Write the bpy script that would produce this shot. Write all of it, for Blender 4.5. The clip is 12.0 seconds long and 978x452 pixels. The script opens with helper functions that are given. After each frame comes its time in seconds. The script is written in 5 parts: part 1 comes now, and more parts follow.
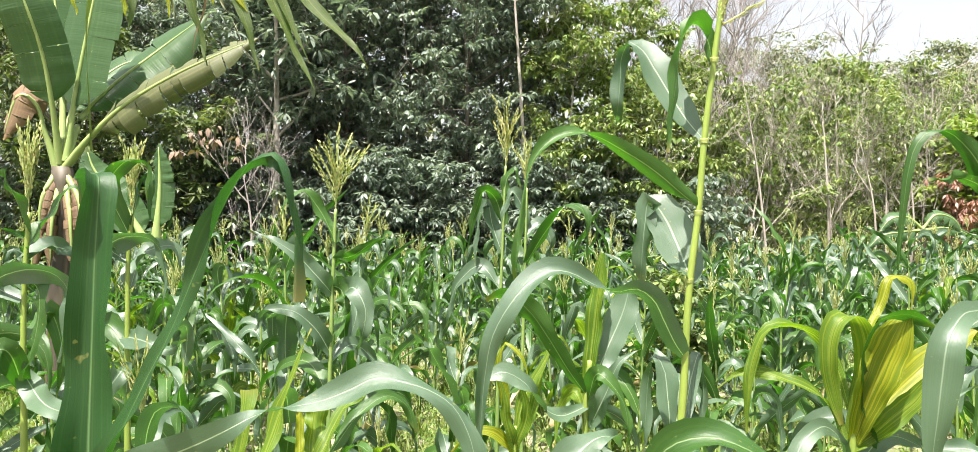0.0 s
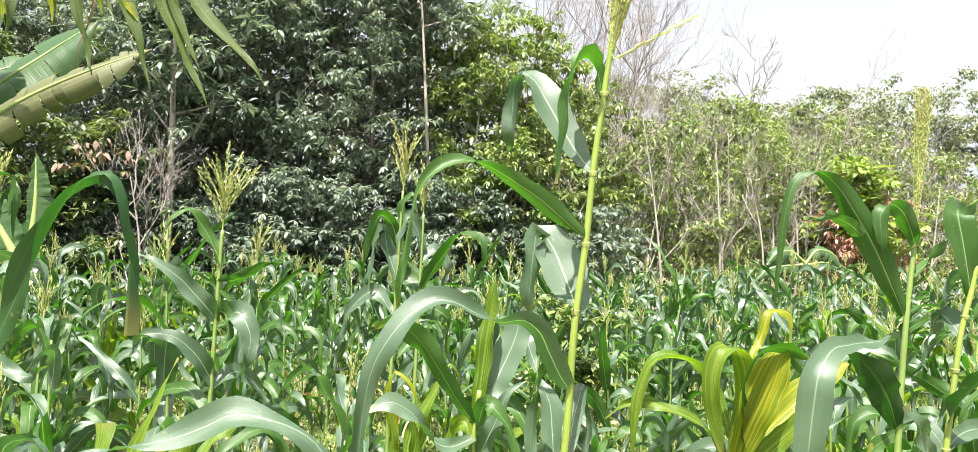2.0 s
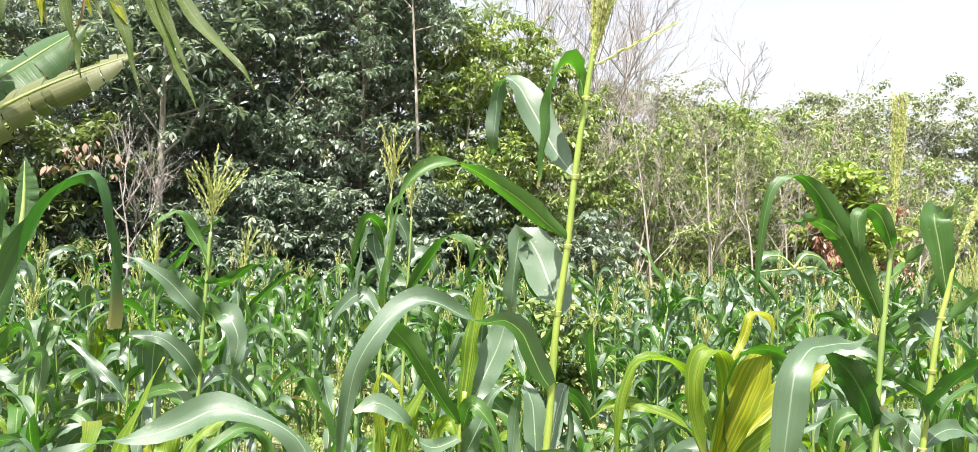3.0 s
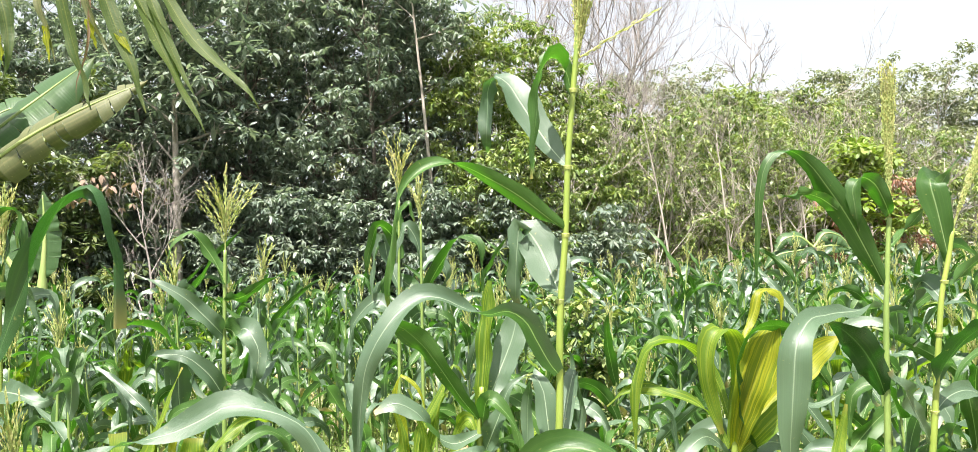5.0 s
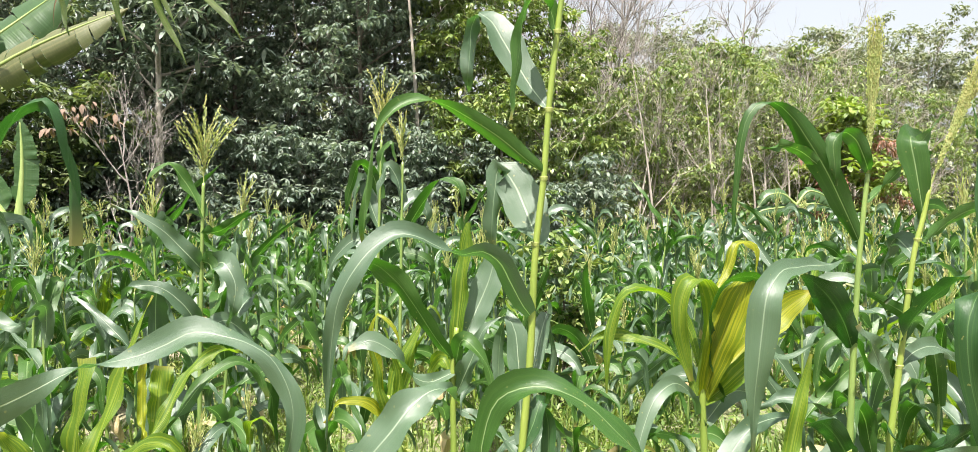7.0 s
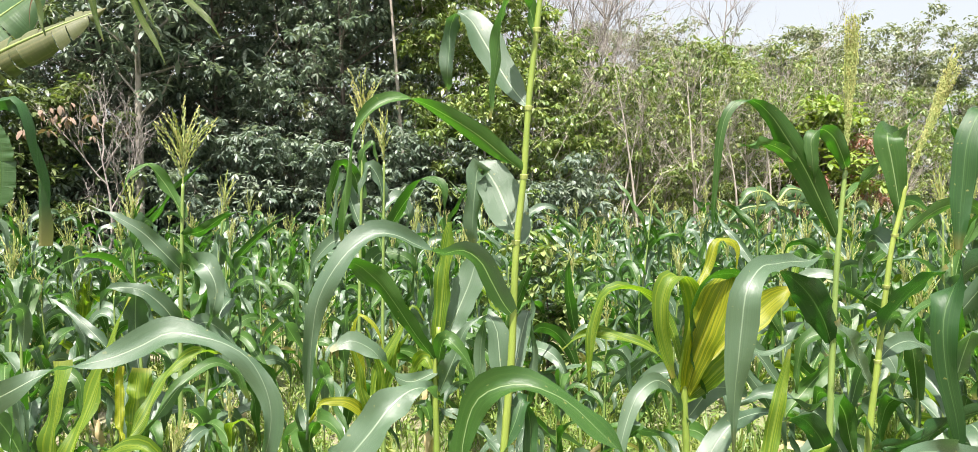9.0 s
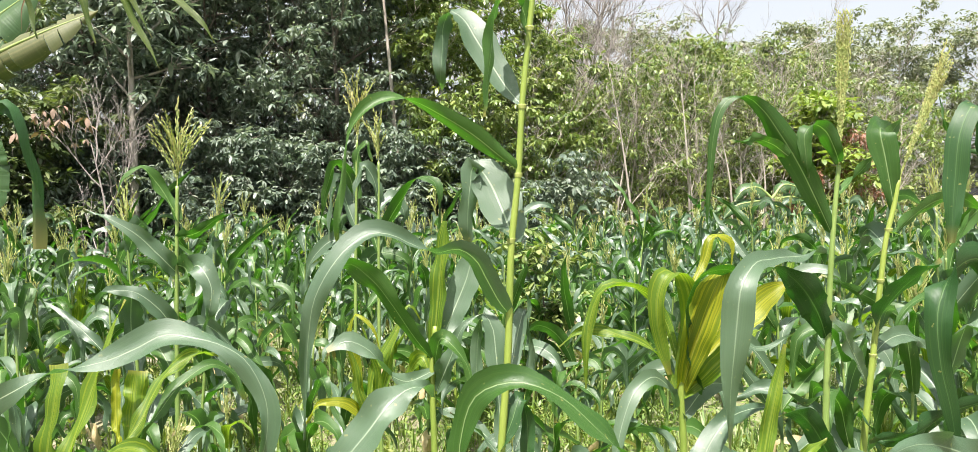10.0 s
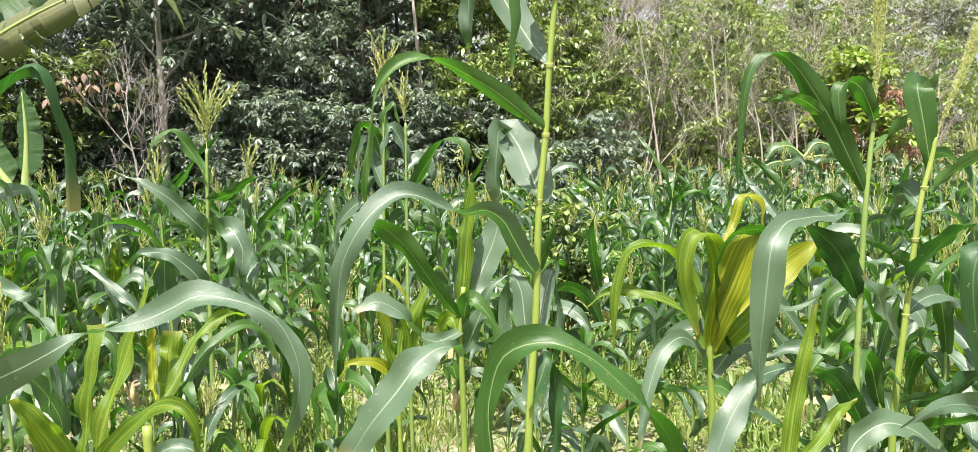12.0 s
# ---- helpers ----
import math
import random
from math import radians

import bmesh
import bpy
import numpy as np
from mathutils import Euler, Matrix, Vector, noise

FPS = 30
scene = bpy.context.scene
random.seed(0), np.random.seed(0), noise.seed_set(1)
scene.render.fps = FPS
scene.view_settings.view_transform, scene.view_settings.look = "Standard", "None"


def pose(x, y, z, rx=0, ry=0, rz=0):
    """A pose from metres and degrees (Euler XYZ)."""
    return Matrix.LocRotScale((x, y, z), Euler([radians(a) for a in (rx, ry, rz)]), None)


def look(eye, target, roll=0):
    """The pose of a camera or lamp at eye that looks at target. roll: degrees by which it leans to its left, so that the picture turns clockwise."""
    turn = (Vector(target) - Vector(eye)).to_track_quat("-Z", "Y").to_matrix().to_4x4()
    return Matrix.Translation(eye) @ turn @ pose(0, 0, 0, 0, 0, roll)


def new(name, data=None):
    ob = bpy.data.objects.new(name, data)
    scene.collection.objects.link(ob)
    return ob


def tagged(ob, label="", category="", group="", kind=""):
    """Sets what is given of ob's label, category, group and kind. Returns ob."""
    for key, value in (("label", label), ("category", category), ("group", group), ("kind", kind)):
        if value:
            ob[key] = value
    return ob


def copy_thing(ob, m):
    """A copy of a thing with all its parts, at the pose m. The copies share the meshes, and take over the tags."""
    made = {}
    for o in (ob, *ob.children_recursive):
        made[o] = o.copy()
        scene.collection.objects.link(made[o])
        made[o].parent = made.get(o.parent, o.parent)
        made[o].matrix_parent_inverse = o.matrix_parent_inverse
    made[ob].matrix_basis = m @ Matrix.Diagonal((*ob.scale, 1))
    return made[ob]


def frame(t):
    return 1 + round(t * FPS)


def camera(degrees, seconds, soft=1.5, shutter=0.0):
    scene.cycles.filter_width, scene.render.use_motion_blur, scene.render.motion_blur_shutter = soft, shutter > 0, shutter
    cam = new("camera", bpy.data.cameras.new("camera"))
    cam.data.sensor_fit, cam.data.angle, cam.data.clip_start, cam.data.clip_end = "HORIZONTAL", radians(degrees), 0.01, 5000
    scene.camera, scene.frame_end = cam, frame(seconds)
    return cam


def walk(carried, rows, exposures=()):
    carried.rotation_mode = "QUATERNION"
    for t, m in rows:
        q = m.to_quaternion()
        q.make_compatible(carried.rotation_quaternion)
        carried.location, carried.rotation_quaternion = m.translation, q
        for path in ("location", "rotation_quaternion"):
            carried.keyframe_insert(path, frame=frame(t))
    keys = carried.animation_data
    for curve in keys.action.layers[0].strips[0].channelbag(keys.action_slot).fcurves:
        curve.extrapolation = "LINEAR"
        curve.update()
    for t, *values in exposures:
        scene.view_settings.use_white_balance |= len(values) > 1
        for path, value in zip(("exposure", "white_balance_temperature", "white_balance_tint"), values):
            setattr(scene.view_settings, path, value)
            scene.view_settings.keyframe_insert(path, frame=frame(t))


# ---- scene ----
cam = camera(62, 12.0, soft=0.4)
PATH = [
    (0, (0.028, 0.106, 1.596), (0.027, 2.106, 1.601), 0.0),
    (0.5, (0.035, 0.118, 1.6), (0.025, 2.118, 1.62), 0.5),
    (1, (0.046, 0.128, 1.602), (0.127, 2.126, 1.644), 0.7),
    (1.5, (0.059, 0.138, 1.602), (0.266, 2.129, 1.663), 1.1),
    (2, (0.063, 0.134, 1.602), (0.295, 2.119, 1.672), 1.4),
    (2.5, (0.07, 0.12, 1.599), (0.317, 2.104, 1.677), 1.6),
    (3, (0.076, 0.106, 1.597), (0.329, 2.088, 1.678), 1.5),
    (3.2, (0.078, 0.102, 1.596), (0.328, 2.085, 1.672), 1.3),
    (4.8, (0.109, 0.054, 1.579), (0.321, 2.041, 1.669), -2.8),
    (5, (0.11, 0.055, 1.578), (0.319, 2.042, 1.667), -2.6),
    (5.5, (0.118, 0.055, 1.575), (0.327, 2.043, 1.649), -1.3),
    (6, (0.125, 0.058, 1.57), (0.343, 2.046, 1.581), -1.1),
    (6.5, (0.127, 0.06, 1.566), (0.357, 2.047, 1.545), -0.8),
    (7, (0.128, 0.06, 1.565), (0.369, 2.045, 1.522), -0.5),
    (7.5, (0.129, 0.059, 1.566), (0.384, 2.042, 1.508), -0.4),
    (9.5, (0.136, 0.06, 1.562), (0.424, 2.038, 1.52), -1.1),
    (10, (0.136, 0.058, 1.562), (0.427, 2.036, 1.515), -1.5),
    (10.5, (0.138, 0.057, 1.561), (0.426, 2.035, 1.509), -1.9),
    (11, (0.138, 0.059, 1.56), (0.422, 2.038, 1.499), -2.0),
    (11.5, (0.136, 0.059, 1.561), (0.412, 2.039, 1.492), -1.9),
    (12, (0.136, 0.061, 1.561), (0.357, 2.044, 1.421), -1.9),
]
EXPOSURE = 1.78
walk(cam, [(t, look(eye, aim, lean)) for t, eye, aim, lean in PATH], exposures=[(t, EXPOSURE + more) for t, more in ((0, 0.09), (0.5, 0.10), (1.5, 0.14), (2.5, 0.18), (5.2, 0.15), (5.7, 0.08), (6.5, -0.08), (9.5, -0.10), (12, -0.12))])

# ---- light: hazy tropical midday sky and a high sun ----
SUN_FROM = Vector((-0.14, -0.36, 0.92)).normalized()
world = bpy.data.worlds.new("sky")
scene.world = world
world.use_nodes = True
wn = world.node_tree.nodes
sky_node = wn.new("ShaderNodeTexSky")
sky_node.sky_type = "NISHITA"
sky_node.sun_disc = False
sky_node.sun_elevation = math.asin(SUN_FROM.z)
sky_node.sun_rotation = math.atan2(SUN_FROM.x, SUN_FROM.y)
sky_node.air_density, sky_node.dust_density, sky_node.ozone_density = 1.0, 4.0, 1.0
wn["Background"].inputs["Strength"].default_value = 0.084
haze = wn.new("ShaderNodeHueSaturation")
haze.inputs["Saturation"].default_value = 0.28
world.node_tree.links.new(sky_node.outputs["Color"], haze.inputs["Color"])
world.node_tree.links.new(haze.outputs["Color"], wn["Background"].inputs["Color"])
sun = new("sun", bpy.data.lights.new("sun", "SUN"))
sun.data.energy, sun.data.angle, sun.data.color = 5.0, radians(0.6), (1.0, 0.925, 0.87)
sun.matrix_world = look(SUN_FROM * 30, (0, 0, 0))

# ---- materials ----
def shader(name):
    m = bpy.data.materials.new(name)
    m.use_nodes = True
    nt = m.node_tree
    return m, nt, nt.nodes["Principled BSDF"]


def node(nt, kind, **given):
    n = nt.nodes.new(kind)
    for key, value in given.items():
        n.inputs[key].default_value = value
    return n


def ramp(nt, source, stops):
    r = nt.nodes.new("ShaderNodeValToRGB")
    r.color_ramp.elements.remove(r.color_ramp.elements[1])
    r.color_ramp.elements[0].position, r.color_ramp.elements[0].color = stops[0][0], (*stops[0][1], 1)
    for place, colour in stops[1:]:
        r.color_ramp.elements.new(place).color = (*colour, 1)
    nt.links.new(source, r.inputs["Fac"])
    return r.outputs["Color"]


def mixed(nt, factor, a, b, mode="MIX"):
    m = nt.nodes.new("ShaderNodeMix")
    m.data_type, m.blend_type = "RGBA", mode
    for socket, value in ((m.inputs["Factor"], factor), (m.inputs[6], a), (m.inputs[7], b)):
        if isinstance(value, bpy.types.NodeSocket):
            nt.links.new(value, socket)
        elif isinstance(value, tuple):
            socket.default_value = (*value, 1)
        else:
            socket.default_value = value
    return m.outputs[2]


def calc(nt, op, a, b=0.0, clamp=False):
    m = nt.nodes.new("ShaderNodeMath")
    m.operation, m.use_clamp = op, clamp
    for socket, value in ((m.inputs[0], a), (m.inputs[1], b)):
        if isinstance(value, bpy.types.NodeSocket):
            nt.links.new(value, socket)
        else:
            socket.default_value = value
    return m.outputs[0]


def noise_of(nt, coord, scale, detail=3.0, stretch=None):
    n = node(nt, "ShaderNodeTexNoise", Scale=scale, Detail=detail)
    if stretch:
        mp = nt.nodes.new("ShaderNodeMapping")
        mp.inputs["Scale"].default_value = stretch
        nt.links.new(coord, mp.inputs["Vector"])
        coord = mp.outputs["Vector"]
    nt.links.new(coord, n.inputs["Vector"])
    return n.outputs["Fac"]


def see_through(nt, bsdf, colour, amount, tint=(1.42, 1.55, 0.55)):
    """Leaf tissue: some of the light passes through and comes out yellower."""
    t = nt.nodes.new("ShaderNodeBsdfTranslucent")
    mix = nt.nodes.new("ShaderNodeMixShader")
    warm = mixed(nt, 1.0, colour, tint, "MULTIPLY")
    nt.links.new(warm, t.inputs["Color"])
    mix.inputs[0].default_value = amount
    nt.links.new(bsdf.outputs[0], mix.inputs[1])
    nt.links.new(t.outputs[0], mix.inputs[2])
    nt.links.new(mix.outputs[0], nt.nodes["Material Output"].inputs["Surface"])


def blade_material(name, dark, light, rib, pale, pale_amount, rough=0.38, passing=0.38, ribs=0.0, gloss=0.6, cover=0.52, tint=(0.95, 1.5, 0.38)):
    """A long strap leaf: u runs across the blade, v along it."""
    m, nt, bsdf = shader(name)
    uv = nt.nodes.new("ShaderNodeUVMap").outputs["UV"]
    sep = nt.nodes.new("ShaderNodeSeparateXYZ")
    nt.links.new(uv, sep.inputs[0])
    across = calc(nt, "ABSOLUTE", calc(nt, "SUBTRACT", sep.outputs["X"], 0.5))
    info = nt.nodes.new("ShaderNodeObjectInfo")
    obj = nt.nodes.new("ShaderNodeTexCoord").outputs["Object"]
    base = mixed(nt, info.outputs["Random"], dark, light)
    blotch = noise_of(nt, obj, 9.0, 4.0)
    base = mixed(nt, calc(nt, "MULTIPLY", blotch, 0.55), base, light)
    streak = noise_of(nt, uv, 1.0, 2.0, (15.0, 1.1, 1.0))
    strip = ramp(nt, streak, [(cover, (0, 0, 0)), (cover + 0.14, (1, 1, 1))])
    base = mixed(nt, calc(nt, "MULTIPLY", strip, pale_amount), base, pale)
    vein = noise_of(nt, uv, 1.0, 1.0, (150.0, 0.8, 1.0))
    base = mixed(nt, calc(nt, "MULTIPLY", vein, 0.42), base, tuple(c * 0.45 for c in dark))
    if ribs:
        rib_lines = noise_of(nt, uv, 1.0, 1.0, (1.2, 130.0, 1.0))
        base = mixed(nt, calc(nt, "MULTIPLY", rib_lines, ribs), base, tuple(c * 0.5 for c in dark))
        vein = calc(nt, "ADD", calc(nt, "MULTIPLY", vein, 0.2), calc(nt, "MULTIPLY", rib_lines, 3.0))
    # dry speckles and tip
    speck = ramp(nt, noise_of(nt, obj, 70.0, 2.0), [(0.70, (0, 0, 0)), (0.76, (1, 1, 1))])
    base = mixed(nt, calc(nt, "MULTIPLY", speck, 0.5), base, (0.30, 0.27, 0.10))
    tip = calc(nt, "MULTIPLY", calc(nt, "SUBTRACT", sep.outputs["Y"], 0.93, True), 9.0, True)
    base = mixed(nt, calc(nt, "MULTIPLY", tip, info.outputs["Random"]), base, (0.34, 0.25, 0.09))
    ribmask = calc(nt, "SUBTRACT", 1.0, calc(nt, "DIVIDE", across, 0.034), True)
    fade = calc(nt, "SUBTRACT", 1.15, sep.outputs["Y"], True)
    base = mixed(nt, calc(nt, "MULTIPLY", ribmask, calc(nt, "MULTIPLY", fade, 0.72)), base, rib)
    nt.links.new(base, bsdf.inputs["Base Color"])
    bsdf.inputs["Specular IOR Level"].default_value = gloss
    nt.links.new(calc(nt, "ADD", calc(nt, "MULTIPLY", blotch, 0.2), rough - 0.08), bsdf.inputs["Roughness"])
    bump = node(nt, "ShaderNodeBump", Strength=0.22, Distance=0.0025)
    nt.links.new(calc(nt, "ADD", vein, calc(nt, "MULTIPLY", ribmask, 2.0)), bump.inputs["Height"])
    nt.links.new(bump.outputs[0], bsdf.inputs["Normal"])
    see_through(nt, bsdf, base, passing, tint)
    return m


def foliage_material(name, tones, rough=0.45, passing=0.3, tint=(1.42, 1.55, 0.55)):
    """Small leaves in one mesh, each an island with a tone of its own."""
    m, nt, bsdf = shader(name)
    geo = nt.nodes.new("ShaderNodeNewGeometry")
    step = 1.0 / (len(tones) - 1)
    base = ramp(nt, geo.outputs["Random Per Island"], [(i * step, c) for i, c in enumerate(tones)])
    obj = nt.nodes.new("ShaderNodeTexCoord").outputs["Object"]
    patch = noise_of(nt, obj, 0.9, 3.0)
    base = mixed(nt, calc(nt, "MULTIPLY", patch, 0.5), base, tones[1])
    spray = ramp(nt, noise_of(nt, obj, 1.7, 2.0), [(0.52, (0, 0, 0)), (0.66, (1, 1, 1))])
    base = mixed(nt, calc(nt, "MULTIPLY", spray, 0.45), base, tones[-1])
    grain = noise_of(nt, obj, 30.0, 2.0)
    base = mixed(nt, 0.35, base, ramp(nt, grain, [(0.3, (0.45, 0.45, 0.45)), (0.7, (1.2, 1.2, 1.2))]), "MULTIPLY")
    nt.links.new(base, bsdf.inputs["Base Color"])
    bsdf.inputs["Roughness"].default_value = rough
    see_through(nt, bsdf, base, passing, tint)
    return m


def surface_material(name, tones, scale, rough=0.8, stretch=None, bump_size=0.01, fine=6.0):
    """Soil, bark, dry matter: two scales of noise over a ramp of tones."""
    m, nt, bsdf = shader(name)
    obj = nt.nodes.new("ShaderNodeTexCoord").outputs["Object"]
    big = noise_of(nt, obj, scale, 4.0, stretch)
    small = noise_of(nt, obj, scale * fine, 5.0, stretch)
    both = calc(nt, "ADD", calc(nt, "MULTIPLY", big, 0.6), calc(nt, "MULTIPLY", small, 0.4))
    step = 0.5 / max(1, len(tones) - 1)
    base = ramp(nt, both, [(0.27 + i * step, c) for i, c in enumerate(tones)])
    nt.links.new(base, bsdf.inputs["Base Color"])
    bsdf.inputs["Roughness"].default_value = rough
    bump = node(nt, "ShaderNodeBump", Strength=0.6, Distance=bump_size)
    nt.links.new(small, bump.inputs["Height"])
    nt.links.new(bump.outputs[0], bsdf.inputs["Normal"])
    return m


corn_green = blade_material("corn_leaf_green", (0.028, 0.084, 0.012), (0.062, 0.142, 0.024), (0.36, 0.46, 0.24), (0.17, 0.26, 0.06), 0.16, rough=0.43, passing=0.42, gloss=0.6)
corn_blue = blade_material("corn_leaf_blue_green", (0.046, 0.096, 0.048), (0.094, 0.154, 0.086), (0.48, 0.55, 0.42), (0.16, 0.21, 0.11), 0.10, rough=0.45, passing=0.34, gloss=0.9)
corn_lime = blade_material("corn_leaf_lime", (0.064, 0.140, 0.014), (0.128, 0.210, 0.024), (0.36, 0.42, 0.12), (0.32, 0.37, 0.036), 0.6, passing=0.50, gloss=0.35, cover=0.49, tint=(1.4, 1.55, 0.5))
# Darkened corn green: the shade on undersides and backlit blades is in the colour.
corn_shaded = blade_material("corn_leaf_shaded_green", (0.014, 0.054, 0.012), (0.028, 0.086, 0.020), (0.16, 0.26, 0.11), (0.09, 0.18, 0.03), 0.20, rough=0.46, passing=0.32, gloss=0.5)
corn_yellow = blade_material("corn_leaf_yellowed", (0.115, 0.175, 0.012), (0.200, 0.240, 0.018), (0.42, 0.40, 0.08), (0.42, 0.40, 0.026), 0.7, cover=0.46, passing=0.50, gloss=0.35, tint=(1.4, 1.5, 0.5))
corn_dry = blade_material("corn_leaf_dry", (0.34, 0.26, 0.13), (0.46, 0.37, 0.20), (0.5, 0.42, 0.25), (0.40, 0.28, 0.12), 0.5, rough=0.6, passing=0.25)
banana_green = blade_material("banana_leaf_green", (0.042, 0.100, 0.030), (0.076, 0.145, 0.050), (0.28, 0.36, 0.16), (0.14, 0.21, 0.07), 0.25, passing=0.34, ribs=0.5)
banana_old = blade_material("banana_leaf_ageing", (0.095, 0.112, 0.040), (0.155, 0.165, 0.066), (0.24, 0.25, 0.11), (0.27, 0.235, 0.11), 0.5, rough=0.5, passing=0.28, ribs=0.5)
banana_dry = blade_material("banana_leaf_dry", (0.130, 0.075, 0.038), (0.270, 0.175, 0.090), (0.26, 0.18, 0.10), (0.34, 0.25, 0.14), 0.4, rough=0.75, passing=0.2, ribs=0.5)
banana_torn = blade_material("banana_leaf_torn", (0.052, 0.094, 0.018), (0.098, 0.145, 0.028), (0.22, 0.24, 0.07), (0.24, 0.21, 0.05), 0.45, rough=0.5, passing=0.40, ribs=0.5)
banana_rib = surface_material("banana_midrib", [(0.13, 0.19, 0.05), (0.22, 0.29, 0.09), (0.28, 0.33, 0.12)], 6.0, 0.45, (1, 1, 0.3), 0.002)
stalk_green = surface_material("corn_stalk", [(0.085, 0.15, 0.035), (0.15, 0.22, 0.055), (0.22, 0.28, 0.08)], 9.0, 0.42, (1, 1, 0.2), 0.002)
stalk_yellow = surface_material("corn_stalk_yellow", [(0.10, 0.165, 0.026), (0.175, 0.235, 0.040), (0.25, 0.285, 0.065)], 9.0, 0.42, (1, 1, 0.2), 0.002)
collar_cream = surface_material("leaf_collar", [(0.22, 0.27, 0.06), (0.34, 0.36, 0.12)], 60.0, 0.5, None, 0.001)
tassel_straw = foliage_material("tassel_straw", [(0.20, 0.27, 0.08), (0.34, 0.39, 0.14), (0.48, 0.49, 0.23), (0.46, 0.40, 0.18)], 0.6, 0.42)
# Blue raised in these tones: aerial haze and sky sheen put into leaf colour.
woods_leaf = foliage_material("rubber_tree_leaves", [(0.058, 0.088, 0.068), (0.112, 0.156, 0.118), (0.170, 0.216, 0.166), (0.258, 0.294, 0.228)], 0.42, 0.32, (1.3, 1.42, 0.9))
# Darker copy of the brush leaves, with the shade put into its tones.
shade_leaf = foliage_material("woods_edge_leaves_shaded", [(0.028, 0.048, 0.016), (0.055, 0.088, 0.029), (0.094, 0.132, 0.046), (0.172, 0.198, 0.086)], 0.42, 0.28)
brush_leaf = foliage_material("brush_leaves", [(0.046, 0.080, 0.020), (0.098, 0.156, 0.040), (0.168, 0.230, 0.068), (0.280, 0.310, 0.118)], 0.42, 0.28)
lime_leaf = foliage_material("young_tree_leaves", [(0.085, 0.145, 0.028), (0.135, 0.205, 0.040), (0.190, 0.255, 0.058), (0.270, 0.310, 0.085)], 0.45, 0.36)
# Distance haze is put into these pale grey-green leaf tones.
far_leaf = foliage_material("far_tree_leaves_hazed", [(0.100, 0.130, 0.085), (0.145, 0.175, 0.115), (0.190, 0.215, 0.145), (0.250, 0.260, 0.180)], 0.55, 0.25)
rust_leaf = foliage_material("rust_red_leaves", [(0.16, 0.11, 0.07), (0.26, 0.13, 0.10), (0.34, 0.19, 0.15)], 0.5, 0.3)
dead_leaf = foliage_material("withered_leaves", [(0.13, 0.085, 0.06), (0.20, 0.14, 0.10), (0.28, 0.21, 0.16)], 0.8, 0.15)
grass_leaf = foliage_material("weeds", [(0.060, 0.120, 0.020), (0.108, 0.182, 0.034), (0.165, 0.235, 0.046), (0.270, 0.280, 0.095)], 0.5, 0.35)
bark_pale = surface_material("bark_pale", [(0.14, 0.12, 0.10), (0.30, 0.27, 0.23), (0.44, 0.41, 0.36)], 5.0, 0.85, (1, 1, 0.35), 0.01)
bark_dark = surface_material("bark_dark", [(0.06, 0.05, 0.04), (0.13, 0.11, 0.09), (0.20, 0.17, 0.14)], 5.0, 0.9, (1, 1, 0.35), 0.01)
twig_grey = surface_material("bare_twigs", [(0.13, 0.115, 0.105), (0.20, 0.18, 0.165), (0.30, 0.275, 0.25)], 4.0, 0.9)
banana_stem = surface_material("banana_stem", [(0.022, 0.018, 0.013), (0.048, 0.038, 0.024), (0.085, 0.072, 0.040), (0.130, 0.125, 0.058)], 3.5, 0.6, (1, 1, 0.3), 0.004)


def soil_material():
    m, nt, bsdf = shader("field_soil")
    obj = nt.nodes.new("ShaderNodeTexCoord").outputs["Object"]
    big, mid, fine = noise_of(nt, obj, 0.9, 4.0), noise_of(nt, obj, 7.0, 5.0), noise_of(nt, obj, 60.0, 4.0)
    earth = ramp(nt, calc(nt, "ADD", calc(nt, "MULTIPLY", mid, 0.6), calc(nt, "MULTIPLY", fine, 0.4)),
                 [(0.30, (0.10, 0.075, 0.05)), (0.48, (0.25, 0.205, 0.145)), (0.62, (0.41, 0.355, 0.265)), (0.75, (0.20, 0.15, 0.09))])
    moss = ramp(nt, calc(nt, "ADD", calc(nt, "MULTIPLY", big, 0.7), calc(nt, "MULTIPLY", fine, 0.3)), [(0.40, (0, 0, 0)), (0.52, (1, 1, 1))])
    base = mixed(nt, calc(nt, "MULTIPLY", moss, 0.72), earth, (0.10, 0.135, 0.045))
    nt.links.new(base, bsdf.inputs["Base Color"])
    bsdf.inputs["Roughness"].default_value = 0.95
    bump = node(nt, "ShaderNodeBump", Strength=0.8, Distance=0.02)
    nt.links.new(calc(nt, "ADD", mid, fine), bump.inputs["Height"])
    nt.links.new(bump.outputs[0], bsdf.inputs["Normal"])
    return m


soil = soil_material()

# ---- mesh tools ----
def mesh_of(name, verts, faces, material, uvs=None, smooth=True):
    """One mesh from numpy or list data; uvs follow the vertices."""
    me = bpy.data.meshes.new(name)
    me.from_pydata([tuple(v) for v in verts], [], [tuple(f) for f in faces])
    if uvs is not None:
        layer = me.uv_layers.new(name="UVMap")
        at = np.zeros(len(me.loops), dtype=np.int32)
        me.loops.foreach_get("vertex_index", at)
        layer.data.foreach_set("uv", np.asarray(uvs, dtype=np.float32)[at].ravel())
    if smooth:
        me.polygons.foreach_set("use_smooth", np.ones(len(me.polygons), dtype=bool))
    me.materials.append(material)
    me.update()
    return me


